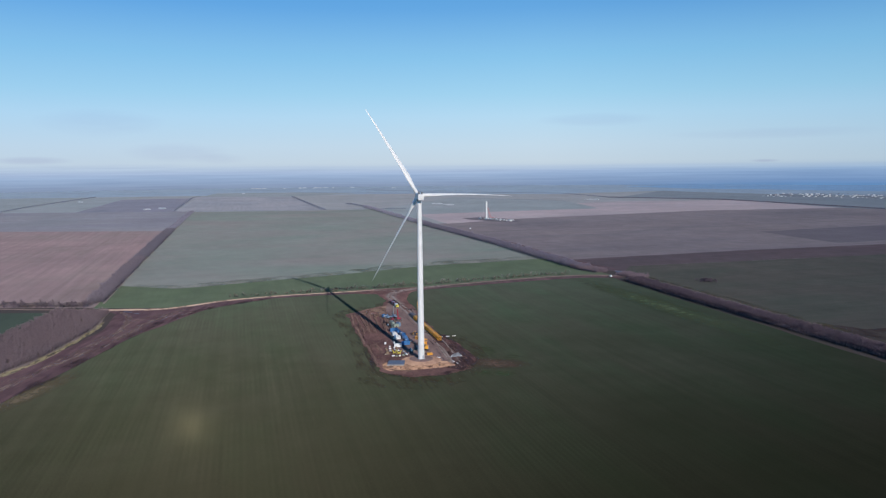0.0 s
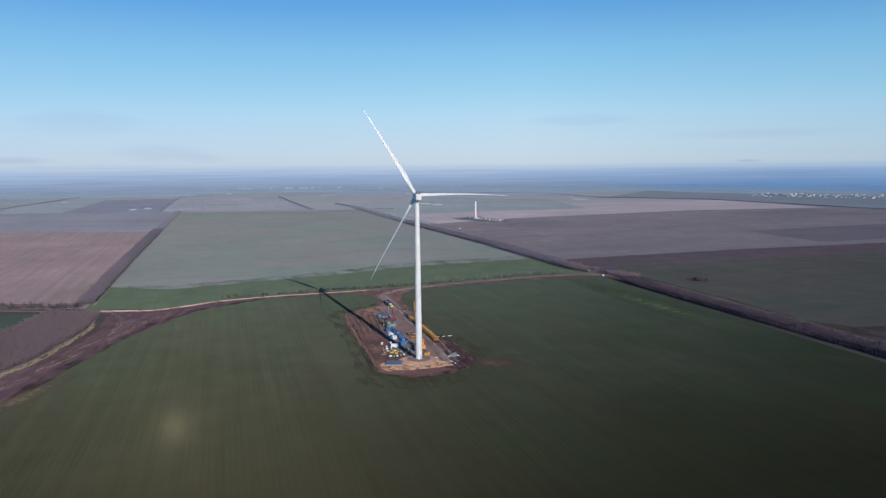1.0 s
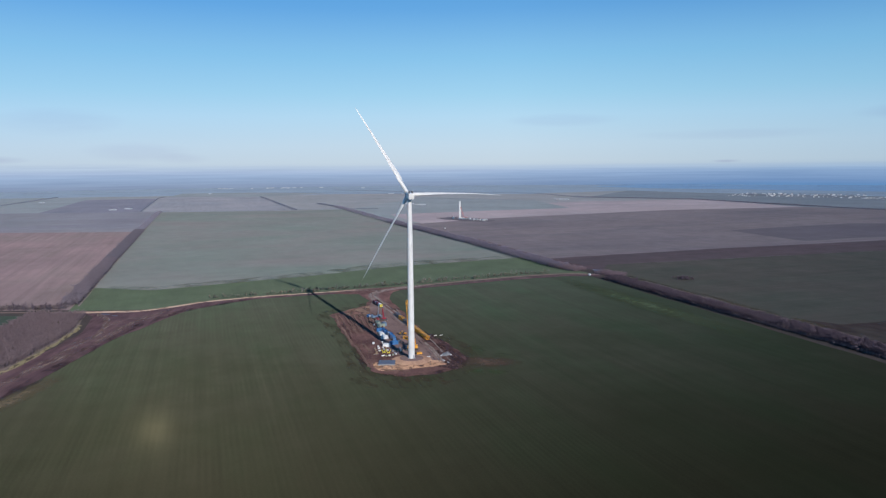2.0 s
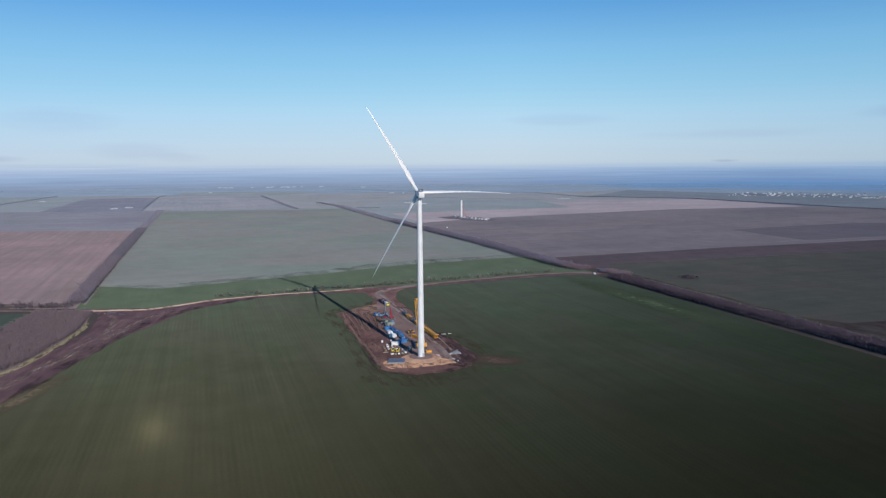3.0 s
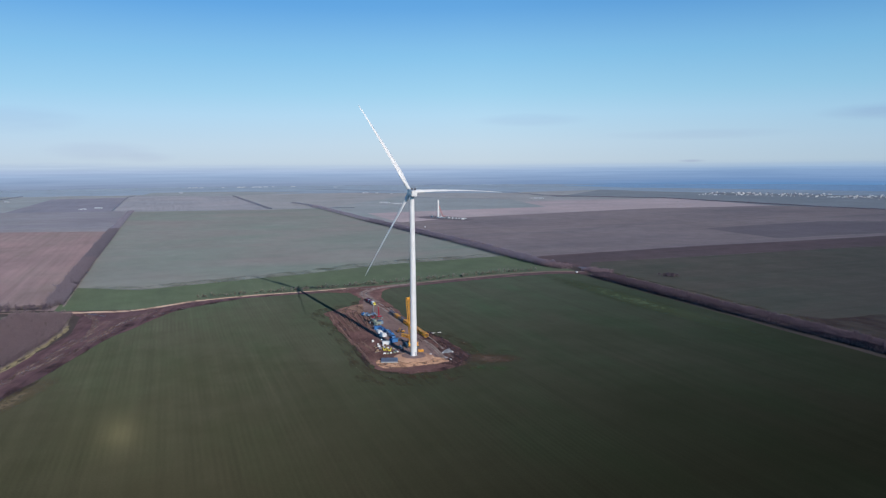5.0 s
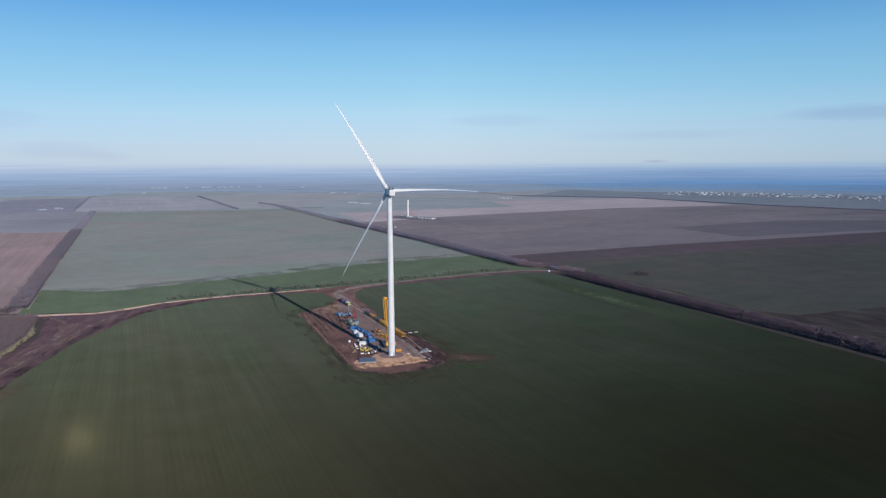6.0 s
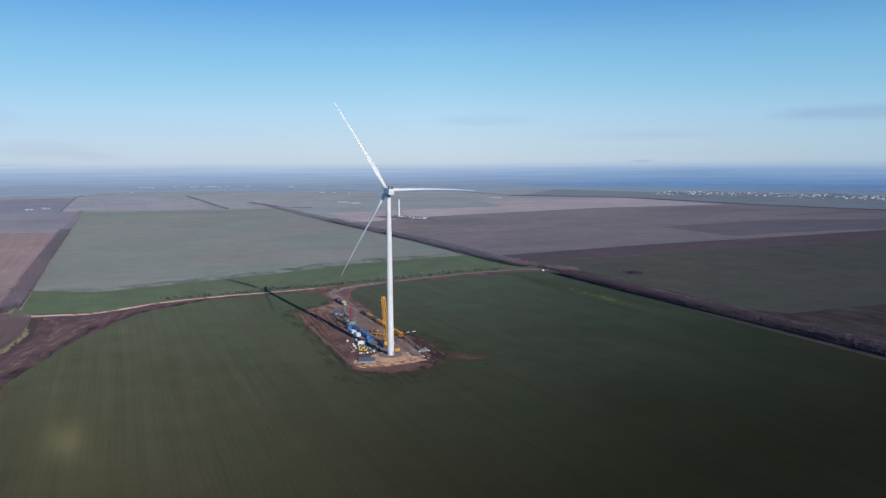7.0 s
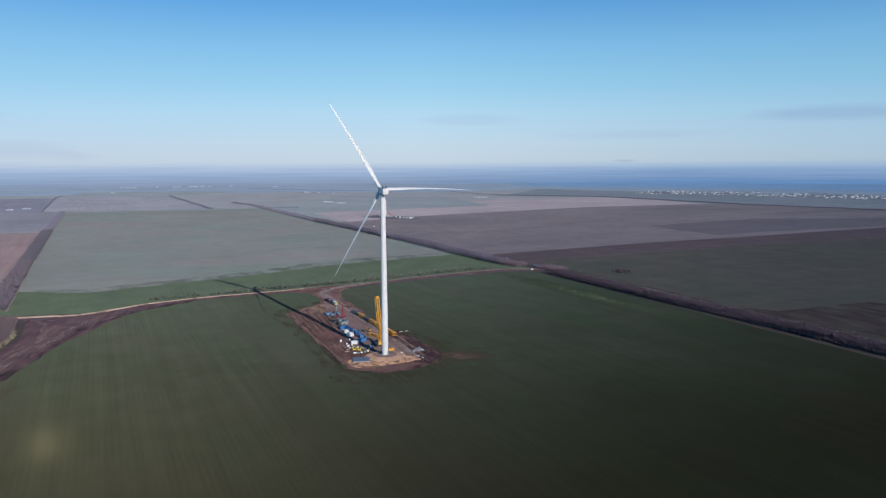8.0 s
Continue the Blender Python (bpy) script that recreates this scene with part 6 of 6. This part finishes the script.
beam(pose(SITE2[0] + 66, SITE2[1] - 56, 0.2, 0, 0, 140), 12, 1.8, 1.6, "long white transporter load on soil")


# ---- junction ----
def van(m, paint, label):
    ob = thing("van", m, label, "van")
    bm = bmesh.new()
    prof = [(-2.6, 0.35), (2.6, 0.35), (2.65, 0.95), (1.9, 1.25), (1.2, 2.1), (-2.5, 2.2), (-2.62, 1.2)]
    left = [bm.verts.new((-0.95, a, b)) for a, b in prof]
    right = [bm.verts.new((0.95, a, b)) for a, b in prof]
    bm.faces.new(left)
    bm.faces.new(list(reversed(right)))
    for k in range(len(prof)):
        j = (k + 1) % len(prof)
        bm.faces.new((left[k], right[k], right[j], left[j]))
    bmesh.ops.recalc_face_normals(bm, faces=bm.faces)
    bmesh.ops.bevel(bm, geom=list(bm.edges), offset=0.1, segments=2, affect="EDGES")
    part("body", bm, paint, ob)
    part("windscreen", boxes(((0, 1.6, 1.7), (1.6, 0.06, 0.85), (-40, 0, 0))), M_GLASS, ob)
    for y in (1.7, -1.7):
        for sx in (-0.85, 0.85):
            wheel(ob, sx, y, 0.36, 0.24)
    return ob


van(pose(-137, 1462, 0.12, 0, 0, 24), M_WHITE, "white van parked on a track by the tree belt")
van(pose(85.6, 832.0, 0.2, 0, 0, 12) @ Matrix.Scale(0.95, 4), M_WHITE, "white van parked at the road junction")
bm = bmesh.new()
bmesh.ops.create_circle(bm, cap_ends=True, segments=28, radius=1.0)
for v in bm.verts:
    v.co = Vector((v.co.x * 5, v.co.y * 12, 0)) + noise.noise_vector(v.co * 1.3) * 1.2
    v.co.z = 0
pond = part("puddle", bm, M_WATER)
pond.matrix_basis = pose(101, 872, 0.12, 0, 0, 20)
tagged(pond, "long puddle of standing water on the track", "puddle", kind="structure")
strip("road_2", [(92, 842), (99, 866), (94, 900), (60, 960), (20, 1050), (-60, 1250)], (6, 4), 0.09, M_DIRT, "dirt track running along the tree belt", rag=1.0)
for k, (x, y, sx, sy) in enumerate(((-369, 590, 5.5, 1.6), (-357, 584, 4.0, 1.2))):
    bm = bmesh.new()
    bmesh.ops.create_circle(bm, cap_ends=True, segments=24, radius=1.0)
    for v in bm.verts:
        v.co = Vector((v.co.x * sx, v.co.y * sy, 0)) + noise.noise_vector(v.co * 1.7 + Vector((k, 0, 0))) * 0.5
        v.co.z = 0
    p = part("puddle", bm, M_WATER)
    p.matrix_basis = pose(x, y, 0.155, 0, 0, -20)
    tagged(p, "small puddle on a muddy track", "puddle", kind="structure")


# ---- houses and farms, far off ----
def house(wall, roof, length, w, h, rise, label, group, category="house"):
    ob = tagged(new("house"), label, category, group)
    bm = bmesh.new()
    box(bm, (0, 0, h / 2), (w, length, h))
    a = [bm.verts.new((-w / 2, s * length / 2, h)) for s in (-1, 1)]
    b = [bm.verts.new((w / 2, s * length / 2, h)) for s in (-1, 1)]
    c = [bm.verts.new((0, s * length / 2, h + rise - 0.1)) for s in (-1, 1)]
    for k in (0, 1):
        bm.faces.new((a[k], b[k], c[k]))
    part("wall", bm, wall, ob)
    bm = bmesh.new()
    slope = math.atan2(rise, w / 2)
    run = math.hypot(rise, w / 2) + 0.5
    for sx in (-1, 1):
        box(bm, (sx * (w / 4 + 0.15), 0, h + rise / 2 - 0.05), (run, length + 0.8, 0.18), (0, math.degrees(slope) * sx, 0))
    part("roof", bm, roof, ob)
    for k in range(max(1, int(length / 5))):
        part("window", boxes(((w / 2, (k + 0.5) * length / max(1, int(length / 5)) - length / 2, h * 0.55), (0.08, 1.2, 1.3))), M_GLASS, ob)
    return ob


masters = [house(M_HOUSE, M_ROOFGREY, 9, 7, 3.0, 2.2, "pale walled village house with a grey roof", "village houses"),
           house(M_WHITE, M_ROOFRED, 9, 7.5, 4.6, 2.6, "white two-storey village house with a red roof", "village houses"),
           house(M_WHITE, M_WHITE, 11, 7, 3.6, 1.8, "white village house with a pale sheet roof", "village houses"),
           house(M_HOUSE, M_ROOFRED, 8, 7, 3.0, 2.4, "pale walled village house with a red roof", "village houses")]
VIL = [(900, 3010), (1280, 2750), (1435, 2475), (1620, 2080)]
spots, trees_v = [], []
rv = random.Random(5)
for (ax, ay), (bx, by), dens in zip(VIL, VIL[1:], (0.24, 0.27, 0.23)):
    d = math.hypot(bx - ax, by - ay)
    nx, ny = -(by - ay) / d, (bx - ax) / d
    if ny < 0:
        nx, ny = -nx, -ny
    for k in range(int(d * dens)):
        t, o = rv.random(), rv.random() ** 1.2 * 330 + 15
        spots.append((ax + (bx - ax) * t + nx * o, ay + (by - ay) * t + ny * o))
    for k in range(int(d * 0.8)):
        t, o = rv.random(), rv.random() * 420
        trees_v.append((ax + (bx - ax) * t + nx * o, ay + (by - ay) * t + ny * o, rv.uniform(0, 6.28), rv.uniform(0.35, 0.75)))
for k, (x, y) in enumerate(spots):
    m = pose(x, y, 0.0, 0, 0, rv.choice((20, 110, 65, 155)) + rv.uniform(-12, 12)) @ Matrix.Scale(rv.uniform(0.5, 1.0), 4)
    src = masters[rv.choice((0, 1, 2, 2, 2, 2, 3))]
    if k < 4:
        masters[k].matrix_basis = m
    else:
        copy_thing(src, m)
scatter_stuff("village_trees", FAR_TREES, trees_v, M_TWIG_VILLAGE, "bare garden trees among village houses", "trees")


# white toned down so the far sheds stand out less
M_SHED = paint_mat("off_white", (0.56, 0.58, 0.61), 0.7, 0.05, 0.2)


def shed(x, y, turn, length, w=8, h=2.0, roof=None):
    length *= 0.8
    ob = house(M_SHED, roof or M_SHED, length, w, h, 1.4, "long white farm shed with a pale roof", "farm sheds", "farm building")
    ob.name = "farm_shed"
    ob.matrix_basis = pose(x, y, 0.0, 0, 0, turn)
    return ob


for x, y, turn, ln in ((-1826, 2640, 70, 26), (-1232, 2204, 78, 30), (-1248, 2150, 60, 14), (-1262, 2158, 20, 10), (-1254, 2138, 60, 10), (-1513, 3518, 70, 20),
                       (-1790, 4402, 78, 44), (-1835, 4425, 84, 22), (-1745, 4390, 80, 30), (-1440, 4540, 80, 50), (-1385, 4560, 76, 34), (-1330, 4535, 80, 16), (-1215, 4600, 75, 30),
                       (206, 2756, 70, 16), (226, 2748, 60, 24), (190, 2765, 20, 12), (-560, 3420, 75, 34), (-500, 3390, 60, 14), (-420, 3300, 70, 12), (-900, 4420, 70, 30), (-352, 2476, 84, 34), (-336, 2462, 70, 18), (-312, 2418, 80, 12), (-293, 2404, 84, 30)):
    shed(x, y, turn, ln, roof=M_ROOFGREY if ln < 13 else None)
for k in range(8):
    shed(-1440 + rv.gauss(0, 110), 4470 + rv.uniform(-60, 70), rv.uniform(60, 100), rv.uniform(9, 24), rv.uniform(6, 9), rv.uniform(2, 3.2))


# scrub at the edge of the dark olive field
scatter_stuff("scrub", BUSHES, [(188 + rv.gauss(0, 5), 808 + rv.gauss(0, 6), rv.uniform(0, 6.28), rv.uniform(0.5, 1.0)) for k in range(60)], M_TWIG, "low dark scrub beside a tree belt", "scrub")


# clods of dug soil
SITE_EDGE = [(-166, 596), (-157, 617), (-142, 640), (-127, 640), (-109, 618), (-69, 512), (-47, 470), (-40, 440), (-56, 425), (-80, 417), (-98, 428), (-120, 484), (-147, 548)]
PAD_EDGE = [(-137, 672), (-113, 605), (-75, 507), (-53, 445), (-66, 447), (-90, 470), (-105, 500), (-122, 560), (-131, 600), (-140, 640)]
rc = random.Random(77)
CLODS = []
for k in range(6):
    corners = [Vector((sx * rc.uniform(0.35, 0.8), sy * rc.uniform(0.35, 0.8), 0.0 if sz < 0 else rc.uniform(0.25, 0.6))) for sz in (-1, 1) for sx, sy in ((-1, -1), (1, -1), (1, 1), (-1, 1))]
    CLODS.append(((corners, [(0, 3, 2, 1), (4, 5, 6, 7), (0, 1, 5, 4), (1, 2, 6, 5), (2, 3, 7, 6), (3, 0, 4, 7)]), ([], [])))
places = []
while len(places) < 5000:
    x, y = rc.uniform(-166, -40), rc.uniform(417, 640)
    if inside(x, y, SITE_EDGE) and not inside(x, y, PAD_EDGE) and noise.noise((x * 0.06, y * 0.06, 3)) > -0.15:
        places.append((x, y, rc.uniform(0, 6.28), rc.uniform(0.15, 0.3) + 0.4 * rc.random() ** 4))
for c in CLODS:
    for v in c[0][0]:
        v.z += 0.15
scatter_stuff("soil_clods", CLODS, places, M_RIDGE, "loose clods of dug brown soil", "soil")

scatter_stuff("brush", BRUSHES, along([(50, 912), (64, 884), (80, 866)], 1.0, 9, 20, rc, 0.6, 1.25)
              + along([(98, 850), (108, 840), (122, 822)], 0.9, 9, 18, rc, 0.5, 1.15), M_UNDERGROWTH, "low bare bushes at the road junction", "brush")
